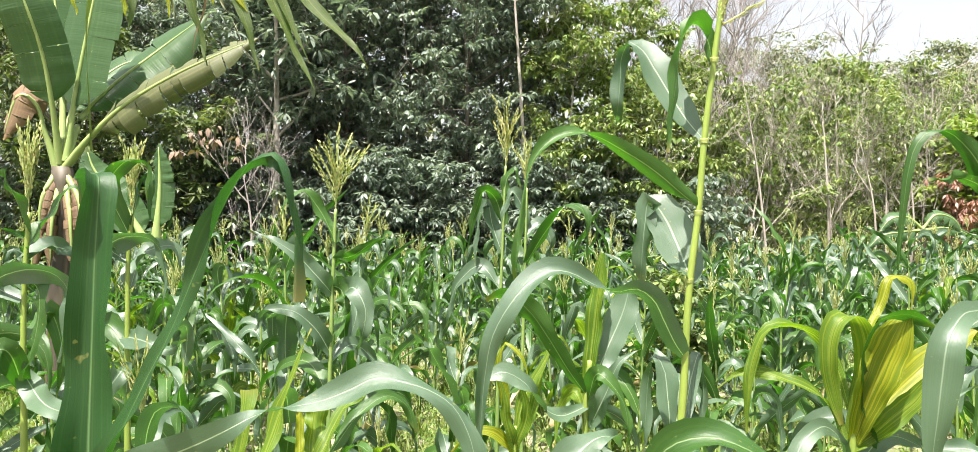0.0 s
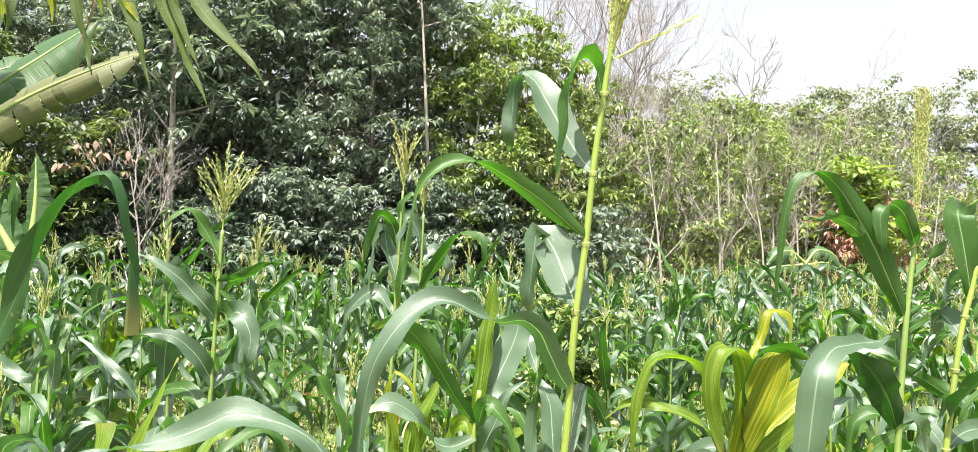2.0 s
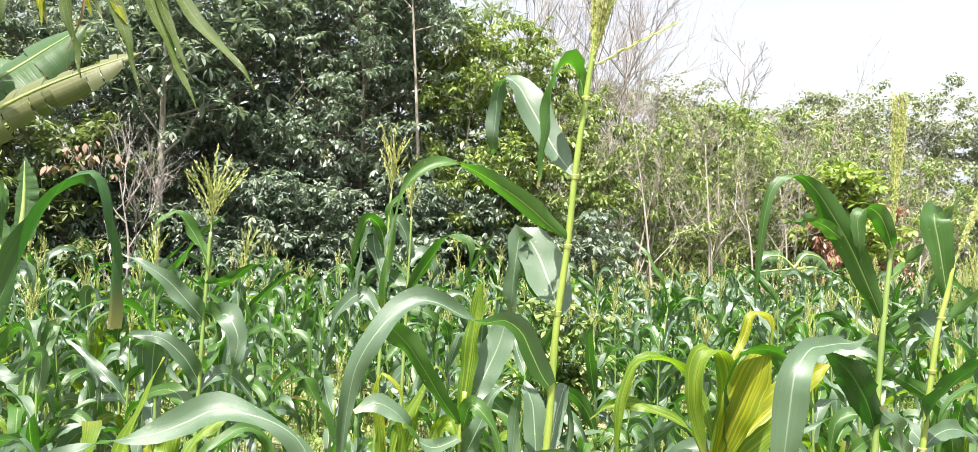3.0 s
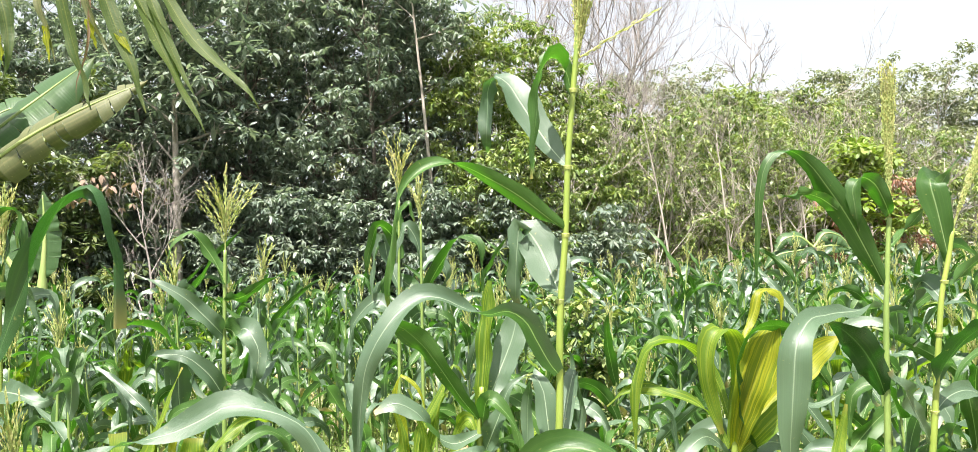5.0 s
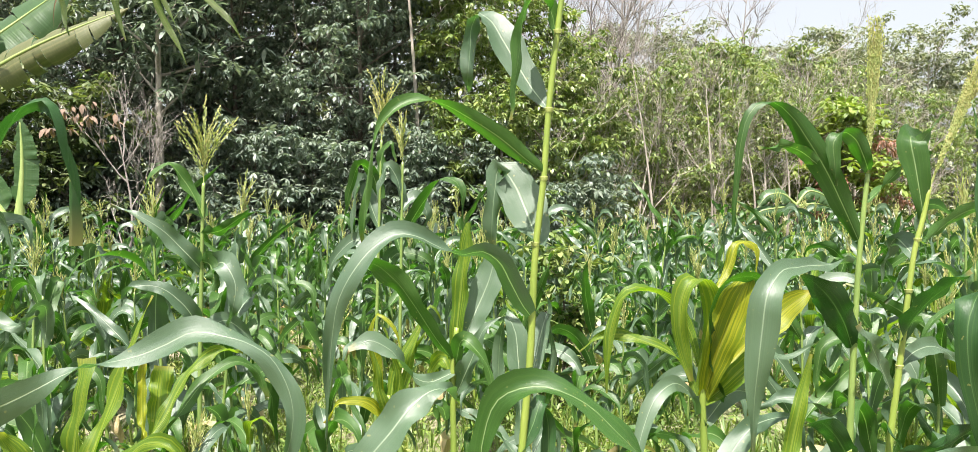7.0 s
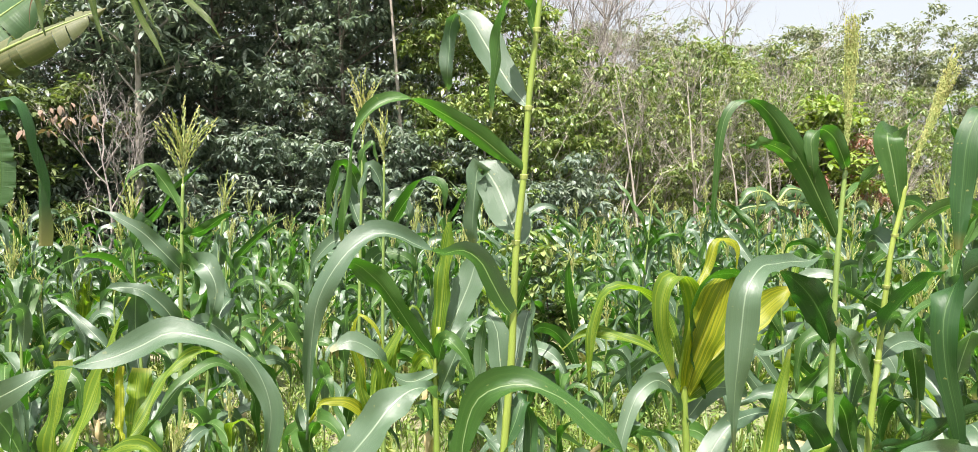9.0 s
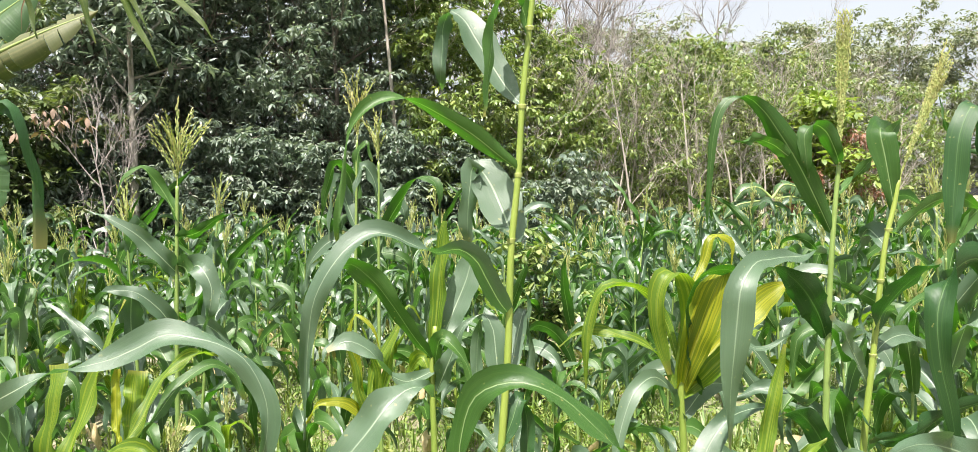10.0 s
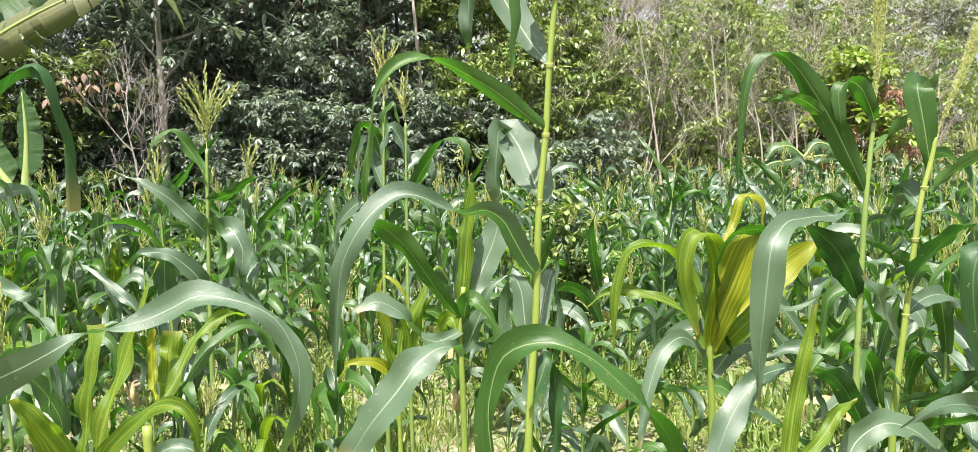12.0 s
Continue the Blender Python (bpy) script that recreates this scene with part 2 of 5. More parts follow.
def part(name, me, parent, label=""):
    ob = new(name, me)
    ob.parent = parent
    return tagged(ob, label=label)


def holder(name, place, label, category, group=""):
    ob = new(name)
    ob.location = place
    ob.empty_display_size = 0.1
    return tagged(ob, label=label, category=category, group=group)


def glide(points, count):
    """A smooth line through the points: count places and the tangents there."""
    p = np.asarray(points, dtype=float)
    if len(p) == 2:
        p = np.array([p[0], (p[0] + p[1]) / 2, p[1]])
    gap = np.maximum(np.linalg.norm(np.diff(p, axis=0), axis=1), 1e-6)
    s = np.concatenate([[0], np.cumsum(gap)])
    slope = np.gradient(p, s, axis=0)
    at = np.linspace(0, s[-1], count)
    i = np.clip(np.searchsorted(s, at, side="right") - 1, 0, len(p) - 2)
    h = (s[i + 1] - s[i])[:, None]
    u = ((at - s[i]) / h[:, 0])[:, None]
    out = ((1 + 2 * u) * (1 - u) ** 2 * p[i] + u * (1 - u) ** 2 * h * slope[i] + u * u * (3 - 2 * u) * p[i + 1] + u * u * (u - 1) * h * slope[i + 1])
    tan = np.gradient(out, axis=0)
    tan /= np.maximum(np.linalg.norm(tan, axis=1), 1e-9)[:, None]
    return out, tan, s[-1]


def tube(points, radii, sides=6, count=None):
    """Verts and faces of a tapered round limb through the points."""
    line, tan, _ = glide(points, count or max(2, len(points) * 2))
    r = np.interp(np.linspace(0, 1, len(line)), np.linspace(0, 1, len(radii)), radii)
    ref = np.where(np.abs(tan[:, 2:3]) > 0.9, np.array([[1.0, 0.2, 0]]), np.array([[0, 0, 1.0]]))
    a = np.cross(tan, ref)
    a /= np.linalg.norm(a, axis=1)[:, None]
    b = np.cross(tan, a)
    ang = np.arange(sides) * 2 * math.pi / sides
    v = line[:, None] + r[:, None, None] * (np.cos(ang)[None, :, None] * a[:, None] + np.sin(ang)[None, :, None] * b[:, None])
    n = len(line)
    f = [(i * sides + j, i * sides + (j + 1) % sides, (i + 1) * sides + (j + 1) % sides, (i + 1) * sides + j) for i in range(n - 1) for j in range(sides)]
    f.append(tuple(range((n - 1) * sides, n * sides)))
    return v.reshape(-1, 3), f


class Pile:
    """Gathers the pieces of one mesh."""

    def __init__(self):
        self.verts, self.faces, self.count = [], [], 0

    def add(self, verts, faces):
        self.faces.extend(tuple(i + self.count for i in f) for f in faces)
        self.verts.extend(verts)
        self.count += len(verts)
        return self

    def mesh(self, name, material, smooth=True):
        return mesh_of(name, self.verts, self.faces, material, smooth=smooth)


def unit(v):
    return v / max(1e-9, np.linalg.norm(v))


def blade(points, width, turns, fold=0.35, wave=0.05, material=None, rnd=None, base=0.5, steps=22, belly=0.35, cols=5, tears=0, across=None, stalk=0.0, taper=1.3, widths=None):
    """A strap leaf along the points. turns: degrees about its own line, from base to tip; at 0 the blade lies along `across`,
    at 90 it stands square to it. stalk: the share of its length that is bare leaf stalk."""
    rnd = rnd or random
    line, tan, length = glide(points, steps)
    run = line[-1] - line[0]
    run[2] = 0
    run = unit(run) if np.linalg.norm(run) > 0.03 else np.array([1.0, 0.0, 0.0])
    flat = np.array([-run[1], run[0], 0.0]) if across is None else np.asarray(across, float)
    verts, faces, uvs = [], [], []
    phase, phase2 = rnd.uniform(0, 6), rnd.uniform(0, 6)
    gaps = np.concatenate([[0], np.cumsum(np.linalg.norm(np.diff(np.asarray(points, float), axis=0), axis=1))])
    marks = gaps / gaps[-1] if len(turns) == len(points) else np.linspace(0, 1, len(turns))
    angles = np.interp(np.linspace(0, 1, steps), marks, turns)
    sized = None if widths is None else np.interp(np.linspace(0, 1, steps), gaps / gaps[-1], widths)
    if sized is not None:
        soft = np.pad(sized, 1, mode="edge")
        sized = 0.25 * soft[:-2] + 0.5 * soft[1:-1] + 0.25 * soft[2:]
    sign = 1.0
    for i in range(steps):
        s = i / (steps - 1)
        t = tan[i]
        f = unit(flat - t * np.dot(flat, t))
        up = np.cross(t, f)
        if i == 0 and np.dot(up, np.array([0, 0, 1.0]) - 0.3 * run) < 0:
            sign = -1.0
        up = up * sign
        ang = radians(angles[i] + 13 * noise.noise(Vector((s * 3.3, phase, 1.7))) * min(1, s * 4))
        side = f * math.cos(ang) + up * math.sin(ang)
        norm = up * math.cos(ang) - f * math.sin(ang)
        grow = min(1.0, max(0.0, s - stalk) / max(0.01, belly - stalk))
        w = width * (base + (1 - base) * math.sin(grow * math.pi / 2)) * max(0.02, 1 - max(0.0, (s - belly) / (1 - belly)) ** taper) * 0.5
        if sized is not None:
            w = sized[i] * 0.5
        for j in range(cols):
            u = 2 * j / (cols - 1) - 1
            lift = fold * w * abs(u) ** 1.5 * (1.2 - s) + wave * width * u * u * math.sin(s * 17 + phase + (1.3 if u > 0 else 0)) * math.sin(s * 3.1 + phase2) * 1.4
            verts.append(line[i] + side * (u * w * (1 + 0.05 * math.sin(s * 31 + phase * u))) + norm * lift)
            uvs.append((j / (cols - 1), s))
    for i in range(steps - 1):
        torn = [rnd.random() < tears and i / steps > max(0.15, stalk) for _ in range(2)]
        reach = rnd.randint(1, max(1, cols // 2 - 1))
        for j in range(cols - 1):
            if (torn[0] and j < reach) or (torn[1] and j > cols - 2 - reach):
                continue
            a = i * cols + j
            faces.append((a, a + 1, a + cols + 1, a + cols))
    return mesh_of("leaf", verts, faces, material, uvs)


def tassel(base, tip, branches, spread, rnd, grains=1.0, size=0.009):
    """A flowering top: a centre spike and thin branches set with husks."""
    base, tip = np.asarray(base, float), np.asarray(tip, float)
    axis = tip - base
    length = np.linalg.norm(axis)
    axis = axis / length
    x = unit(np.cross(axis, [0.3, 1, 0.1]))
    y = np.cross(axis, x)
    pile = Pile()
    lines = [([base, base + axis * length * 0.5, tip], 1.25)]
    for k in range(branches):
        az = k * 2.4 + rnd.uniform(-0.5, 0.5)
        out = x * math.cos(az) + y * math.sin(az)
        start = base + axis * length * (0.08 + 0.34 * k / branches)
        reach = length * (rnd.uniform(0.42, 0.68) if grains < 1.2 else rnd.uniform(0.5, 0.8))
        lean = spread * rnd.uniform(0.6, 1.25)
        mid = start + (axis * math.cos(lean) + out * math.sin(lean)) * reach * 0.5
        sag = np.array([0, 0, -1.0]) * reach * rnd.uniform(0.0, 0.14) * spread
        end = start + (axis * math.cos(lean * 1.15) + out * math.sin(lean * 1.15)) * reach + sag
        lines.append(([start, mid, end], 1.0))
    for pts, fat in lines:
        v, f = tube(pts, [(0.0017 if grains < 1.2 else 0.0028) * fat, 0.0008], 3, 6)
        pile.add(v, f)
        reach = np.linalg.norm(np.asarray(pts[-1]) - pts[0])
        count = int(reach / size * 1.15 * grains) + 2
        line, tan, _ = glide(pts, count)
        for i in range(max(1, count // 8), count):
            t = tan[i]
            o = unit(np.cross(t, [rnd.uniform(-1, 1), rnd.uniform(-1, 1), rnd.uniform(-1, 1)]))
            q = np.cross(t, o)
            c = line[i] + o * size * 0.32 * fat
            d = t * size * rnd.uniform(0.8, 1.25) * fat / max(0.7, grains)
            wv, ov = q * size * 0.26 * fat, o * size * 0.3 * fat
            pile.add([c - d * 0.5, c + wv, c + ov, c - wv, c + d + o * size * 0.2], [(0, 1, 2), (0, 2, 3), (0, 3, 1), (4, 2, 1), (4, 3, 2), (4, 1, 3)])
    return pile.mesh("tassel", tassel_straw, smooth=False)


def stalk_mesh(points, r0, r1, material, gap=0.14, sides=9):
    """A jointed stem: slightly swollen at every joint."""
    line, tan, length = glide(points, max(12, int(np.linalg.norm(np.asarray(points[-1]) - points[0]) / 0.02)))
    n = len(line)
    radii = []
    for i in range(n):
        s = i / (n - 1)
        joint = ((s * length) % gap) / gap
        swell = 0.07 * math.exp(-((min(joint, 1 - joint)) / 0.07) ** 2)
        radii.append((r0 + (r1 - r0) * s) * (1 + swell))
    v, f = tube(line, radii, sides, n)
    return mesh_of("stalk", v, f, material)


# ---- corn ----
def corn(place, label, group="corn plants in the field"):
    return holder("corn_plant", place, label, "corn plant", group)


def stem(plant, r0, r1, *points, material=None):
    return part("stalk", stalk_mesh(points, r0, r1, material or stalk_green), plant)


def leaf(plant, width, turns, *points, material=None, label="", **more):
    more.setdefault("fold", 0.38)
    more.setdefault("wave", 0.17)
    rnd = random.Random(sum(int(round(abs(c) * 1000)) * 7 for c in points[-1]) % 9999)
    return part("leaf", blade(points, width, turns, material=material or corn_green, rnd=rnd, across=(0, 1, 0), **more), plant, label)


def plume(plant, base, tip, branches=11, spread=0.45, seed=1, grains=1.0, size=0.009):
    return part("tassel", tassel(base, tip, branches, spread, random.Random(seed), grains, size), plant)


def collar(plant, place, radius):
    """The pale collar where a blade leaves its sheath."""
    v, f = tube([(0, 0, -0.005), (0, 0, 0), (0, 0, 0.004)], [radius * 0.88, radius * 0.95, radius * 1.03], 9, 6)
    return part("collar", mesh_of("collar", np.asarray(v) + np.asarray(place), f, collar_cream), plant)


def grown_corn(seed, height, leaves, tall_top, tone):
    """A plant of the field, built round its foot."""
    rnd = random.Random(seed)
    plant = corn((0, 0, -30), tone[1])
    lean = np.array([rnd.uniform(-0.07, 0.07), rnd.uniform(-0.07, 0.07), 0])
    top = np.array([0, 0, height]) + lean * height
    part("stalk", stalk_mesh([(0, 0, 0), tuple(lean * 0.4 * height + np.array([0, 0, height * 0.5])), tuple(top)], 0.0115, 0.0045, tone[2], 0.15, 7), plant)
    plane = rnd.uniform(0, 6.28)
    for k in range(leaves):
        s = k / (leaves - 1)
        h = height * (0.16 + 0.78 * s)
        foot = lean * h * (0.8 + 0.2 * s) + np.array([0, 0, h])
        az = plane + (k % 2) * math.pi + rnd.uniform(-0.7, 0.7)
        size = (0.36 + 0.30 * math.sin(math.pi * min(1, 0.22 + s * 0.70))) * rnd.uniform(0.75, 1.2)
        ang = radians(rnd.uniform(38, 74) + 10 * s)
        habit = rnd.choice(("arch", "arch", "stiff", "broken", "hook", "hook"))
        pts, spot = [foot], foot.copy()
        swing, turn_way = rnd.uniform(-0.25, 0.25), rnd.choice((-1, 1))
        bend_at = rnd.choice((1, 2, 2, 3))
        for q in range(7):
            if habit == "arch":
                ang -= rnd.uniform(0.06, 0.16) + 0.10 * q
            elif habit == "stiff":
                ang -= rnd.uniform(0.02, 0.16)
            elif habit == "broken":
                ang -= rnd.uniform(1.5, 2.1) if q == bend_at + 1 else rnd.uniform(-0.04, 0.10)
            else:
                ang -= rnd.uniform(0.55, 0.95) if bend_at <= q <= bend_at + 2 else rnd.uniform(-0.02, 0.12)
            ang = max(ang, -1.50)
            way = az + swing * q + rnd.uniform(-0.12, 0.12)
            spot = spot + (np.array([math.cos(way), math.sin(way), 0]) * math.cos(ang) + np.array([0, 0, math.sin(ang)])) * size / 7
            pts.append(spot.copy())
        twist = [rnd.uniform(-20, 20)]
        for _ in range(4):
            twist.append(max(-130, min(130, twist[-1] + rnd.uniform(-55, 55))))
        wide = rnd.uniform(0.072, 0.106) * (0.72 + 0.3 * math.sin(math.pi * min(1, s + 0.2)))
        look_of = corn_dry if k == 0 and rnd.random() < 0.35 else rnd.choice(tone[0])
        part("leaf", blade(pts, wide, twist, material=look_of, rnd=rnd, steps=16, wave=rnd.uniform(0.10, 0.30), fold=rnd.uniform(0.25, 0.6), taper=rnd.uniform(1.0, 1.4)), plant)
    if tall_top:
        part("tassel", tassel(top, top + lean * 0.3 + np.array([rnd.uniform(-0.02, 0.02), rnd.uniform(-0.02, 0.02), rnd.uniform(0.20, 0.30)]),
                              rnd.randint(6, 12), rnd.uniform(0.20, 0.42), rnd, 0.62, 0.012), plant)
    return plant


def banana_plant(place, label):
    return holder("banana_plant", place, label, "banana plant")


def frond(plant, width, turns, *points, material=None, droop=(0.5, 0.5), ragged=0.3, stalk=0.2, seed=1, brown=None):
    """A banana leaf: a thick midrib with a blade on either side, split into strips that hang each by its own angle."""
    rnd = random.Random(seed)
    steps = 60
    line, tan, length = glide(points, steps)
    gaps = np.concatenate([[0], np.cumsum(np.linalg.norm(np.diff(np.asarray(points, float), axis=0), axis=1))])
    angles = np.radians(np.interp(np.linspace(0, 1, steps), gaps / gaps[-1] if len(turns) == len(points) else np.linspace(0, 1, len(turns)), turns))
    run = unit(np.array([line[-1][0] - line[0][0], 0, 0]) + 1e-6)
    flat, sign, frames = np.array([0.0, 1.0, 0.0]), 1.0, []
    for i in range(steps):
        f = unit(flat - tan[i] * np.dot(flat, tan[i]))
        up = np.cross(tan[i], f)
        if i == 0 and np.dot(up, np.array([0, 0, 1.0]) - 0.3 * run) < 0:
            sign = -1.0
        up = up * sign
        frames.append((f * math.cos(angles[i]) + up * math.sin(angles[i]), up * math.cos(angles[i]) - f * math.sin(angles[i])))
    verts, faces, uvs = [], [], []
    first = int(stalk * steps)
    for edge in (-1, 1):
        i = first
        while i < steps - 1:
            n = min(steps - 1 - i, rnd.randint(2, 9) if rnd.random() < ragged * 2 else rnd.randint(8, 18))
            bend = droop[0 if edge < 0 else 1] * rnd.uniform(0.6, 1.5) + (rnd.uniform(-0.2, 0.5) if rnd.random() < ragged else 0)
            trim = rnd.uniform(0.75, 1.0) if rnd.random() < ragged else 1.0
            start = len(verts)
            for r in range(n + 1):
                s = (i + r) / (steps - 1)
                q = (s - stalk) / (1 - stalk)
                w = width * 0.5 * min(1.0, (q / 0.14) ** 0.6 if q > 0 else 0.02) * max(0.03, 1 - max(0.0, (q - 0.55) / 0.45) ** 2.0) * trim
                side, norm = frames[i + r]
                inset = (0.5 - r / n) * 0.16 * length / steps * n
                for c in range(6):
                    u = c / 5
                    th = max(0.02, abs(bend)) * u
                    b = max(0.02, abs(bend))
                    out = side * (edge * w * math.sin(th) / b) - norm * (w * (1 - math.cos(th)) / b * (1 if bend > 0 else -1))
                    ripple = norm * (0.010 * u * noise.noise(Vector((s * 22, edge * 3.0, seed))))
                    verts.append(line[i + r] + out + ripple + tan[i + r] * inset * u * ragged)
                    uvs.append((0.5 + edge * u * 0.5, s))
            for r in range(n):
                for c in range(5):
                    a = start + r * 6 + c
                    faces.append((a, a + 1, a + 7, a + 6))
            i += n
    made = part("leaf", mesh_of("leaf", verts, faces, material, uvs), plant)
    v, f = tube(line[::4] if steps % 4 else line[::4], [0.030, 0.019, 0.013, 0.009, 0.003], 8, 24)
    part("midrib", mesh_of("midrib", v, f, brown or banana_rib), made)
    return made


def trunk_of(plant, r0, r1, *points):
    v, f = tube(points, [r0, (r0 + r1) / 2, r1], 12, 18)
    v = np.asarray(v)
    v = v + np.array([[0.02 * noise.noise(Vector(q) * 9), 0.02 * noise.noise(Vector(q) * 9 + Vector((5, 0, 0))), 0] for q in v])
    return part("stem", mesh_of("stem", v, f, banana_stem), plant)

# ---- trees ----
LEAFLET = np.array([(0, 0, 0), (0.32, 0.15, 0.015), (0.70, 0.12, -0.03), (1.0, 0, -0.12), (0.70, -0.12, -0.03), (0.32, -0.15, 0.015)])


def turns(yaw, pitch, roll):
    """Stacked turn matrices from arrays of angles."""
    cy, sy, cp, sp, cr, sr = np.cos(yaw), np.sin(yaw), np.cos(pitch), np.sin(pitch), np.cos(roll), np.sin(roll)
    m = np.empty((len(yaw), 3, 3))
    m[:, 0, 0], m[:, 0, 1], m[:, 0, 2] = cy * cp, cy * sp * sr - sy * cr, cy * sp * cr + sy * sr
    m[:, 1, 0], m[:, 1, 1], m[:, 1, 2] = sy * cp, sy * sp * sr + cy * cr, sy * sp * cr - cy * sr
    m[:, 2, 0], m[:, 2, 1], m[:, 2, 2] = -sp, cp * sr, cp * cr
    return m


def leaf_cloud(name, spots, size, material, rng, per=8, droop=(0.1, 0.9), broad=1.0, stem_gap=0.35):
    """A whorl of drooping leaflets at every spot, as one mesh."""
    spots = np.asarray(spots)
    n = len(spots)
    scale = size * rng.uniform(0.7, 1.25, n)
    tilt = rng.normal(0, 0.3, (n, 2))
    yaw = (np.arange(per)[None] * 2 * math.pi / per + rng.uniform(0, 6.28, (n, 1)) + rng.normal(0, 0.3, (n, per)))
    pitch = rng.uniform(droop[0], droop[1], (n, per)) + tilt[:, :1] * np.cos(yaw) + tilt[:, 1:] * np.sin(yaw)
    roll = rng.normal(0, 0.28, (n, per))
    lens = (scale[:, None] * rng.uniform(0.65, 1.15, (n, per))).ravel()
    m = turns(yaw.ravel(), pitch.ravel(), roll.ravel())
    shape = LEAFLET * np.array([1, broad, 1])
    local = shape[None] * lens[:, None, None] + np.array([1.0, 0, 0])[None, None] * (scale[:, None] * stem_gap * rng.uniform(0.3, 1.0, (n, per))).ravel()[:, None, None]
    verts = np.einsum("nij,nkj->nki", m, local) + np.repeat(spots, per, axis=0)[:, None]
    k = n * per
    start = np.arange(k) * 6
    me = bpy.data.meshes.new(name)
    me.vertices.add(k * 6)
    me.vertices.foreach_set("co", verts.astype(np.float32).ravel())
    quad = (start[:, None] + np.array([0, 1, 5, 1, 2, 4, 5, 2, 3, 4])[None]).ravel()
    me.loops.add(k * 10)
    me.loops.foreach_set("vertex_index", quad.astype(np.int32))
    sizes = np.tile([3, 4, 3], k)
    me.polygons.add(k * 3)
    me.polygons.foreach_set("loop_start", (np.cumsum(sizes) - sizes).astype(np.int32))
    me.polygons.foreach_set("use_smooth", np.ones(k * 3, dtype=bool))
    me.update(calc_edges=True)
    me.materials.append(material)
    return me


def limb_path(start, way, length, rng, bend=0.25, up=0.15, steps=4):
    pts, d = [np.asarray(start, float)], unit(np.asarray(way, float))
    for _ in range(steps):
        d = unit(d + rng.normal(0, bend, 3) * 0.6 + np.array([0, 0, up]))
        pts.append(pts[-1] + d * length / steps)
    return pts


def tree(name, place, height, spread, label, category, leaves, bark, seed, low=0.12, limbs=16, twigs=4, whorls=6, size=0.2, trunk=0.09, lean=(0, 0), per=8, up=0.12, droop=(-0.1, 0.8), broad=1.0, group="", shape=1.0, loose=0.21):
    """Trunk, limbs and a crown whose whorls of leaves sit along the twigs."""
    rng = np.random.default_rng(seed)
    ob = holder(name, place, label, category, group)
    top = np.array([lean[0], lean[1], height])
    mid = top * 0.5 + np.append(rng.normal(0, 0.02 * height, 2), 0)
    spine, _, _ = glide([np.zeros(3), mid, top], 24)
    pile = Pile().add(*tube(spine[::3], [trunk, trunk * 0.75, trunk * 0.45, trunk * 0.12], 7, 12))
    wood, spots = Pile(), []
    for k in range(limbs):
        s = low + (0.98 - low) * (k + rng.uniform(0, 1)) / limbs
        at = spine[min(23, int(s * 23))]
        az = k * 2.4 + rng.uniform(-0.6, 0.6)
        reach = spread * (1.05 - 0.75 * abs(s - 0.45) ** shape) * rng.uniform(0.6, 1.15)
        way = np.array([math.cos(az), math.sin(az), rng.uniform(0.1, 0.7)])
        line = limb_path(at, way, reach, rng, up=up)
        wood.add(*tube(line, [trunk * 0.32, trunk * 0.06], 4, 5))
        for q in range(twigs):
            j = rng.integers(1, len(line))
            f = line[j] * 0.7 + line[j - 1] * 0.3
            tw = limb_path(f, unit(line[j] - line[j - 1]) + rng.normal(0, 0.8, 3), reach * rng.uniform(0.25, 0.6), rng, up=up, steps=3)
            wood.add(*tube(tw, [trunk * 0.12, trunk * 0.03], 3, 4))
            for _ in range(whorls):
                i = rng.integers(1, len(tw))
                spots.append(tw[-1] * 0.7 + tw[i] * 0.3 + rng.normal(0, 1, 3) * np.array([loose, loose, loose * 0.42]))
    part("trunk", pile.mesh("trunk", bark), ob)
    part("branchwork", wood.mesh("branchwork", bark), ob)
    if leaves is not None:
        spots = np.asarray(spots)
        spots = spots[spots[:, 2] > 0.12]
        part("crown", leaf_cloud("crown", spots, size, leaves, rng, per, droop, broad), ob)
    return ob


def bare_tree(place, height, spread, label, seed, lean=(0, 0), trunk=0.07, limbs=9, low=0.3, material=None):
    """A leafless tree that forks three times into fine twigs."""
    rng = np.random.default_rng(seed)
    ob = holder("bare_tree", place, label, "tree")
    mat = material or twig_grey
    top = np.array([lean[0], lean[1], height])
    spine, _, _ = glide([np.zeros(3), top * 0.5 + np.append(rng.normal(0, 0.15, 2), 0), top], 20)
    part("trunk", Pile().add(*tube(spine[::3], [trunk, trunk * 0.6, trunk * 0.15], 6, 12)).mesh("trunk", mat), ob)
    def fork(wood, at, way, length, r, depth):
        line = limb_path(at, way, length, rng, bend=0.16, up=0.10, steps=4)
        wood.add(*tube(line, [r, r * 0.35], 3 if depth else 5, 6))
        if depth < 3:
            for _ in range(4 if depth < 2 else 3):
                j = int(rng.integers(1, 5))
                fork(wood, line[j], unit(line[j] - line[j - 1]) + rng.normal(0, 0.42, 3), length * rng.uniform(0.45, 0.75), r * 0.62, depth + 1)

    for k in range(limbs):
        s = low + (0.95 - low) * (k + rng.uniform(0, 1)) / limbs
        az = k * 2.4 + rng.uniform(-0.5, 0.5)
        wood = Pile()
        fork(wood, spine[int(s * 19)], (math.cos(az), math.sin(az), 1.1), spread * rng.uniform(0.6, 1.1) * (1.15 - 0.5 * s), trunk * 0.36, 0)
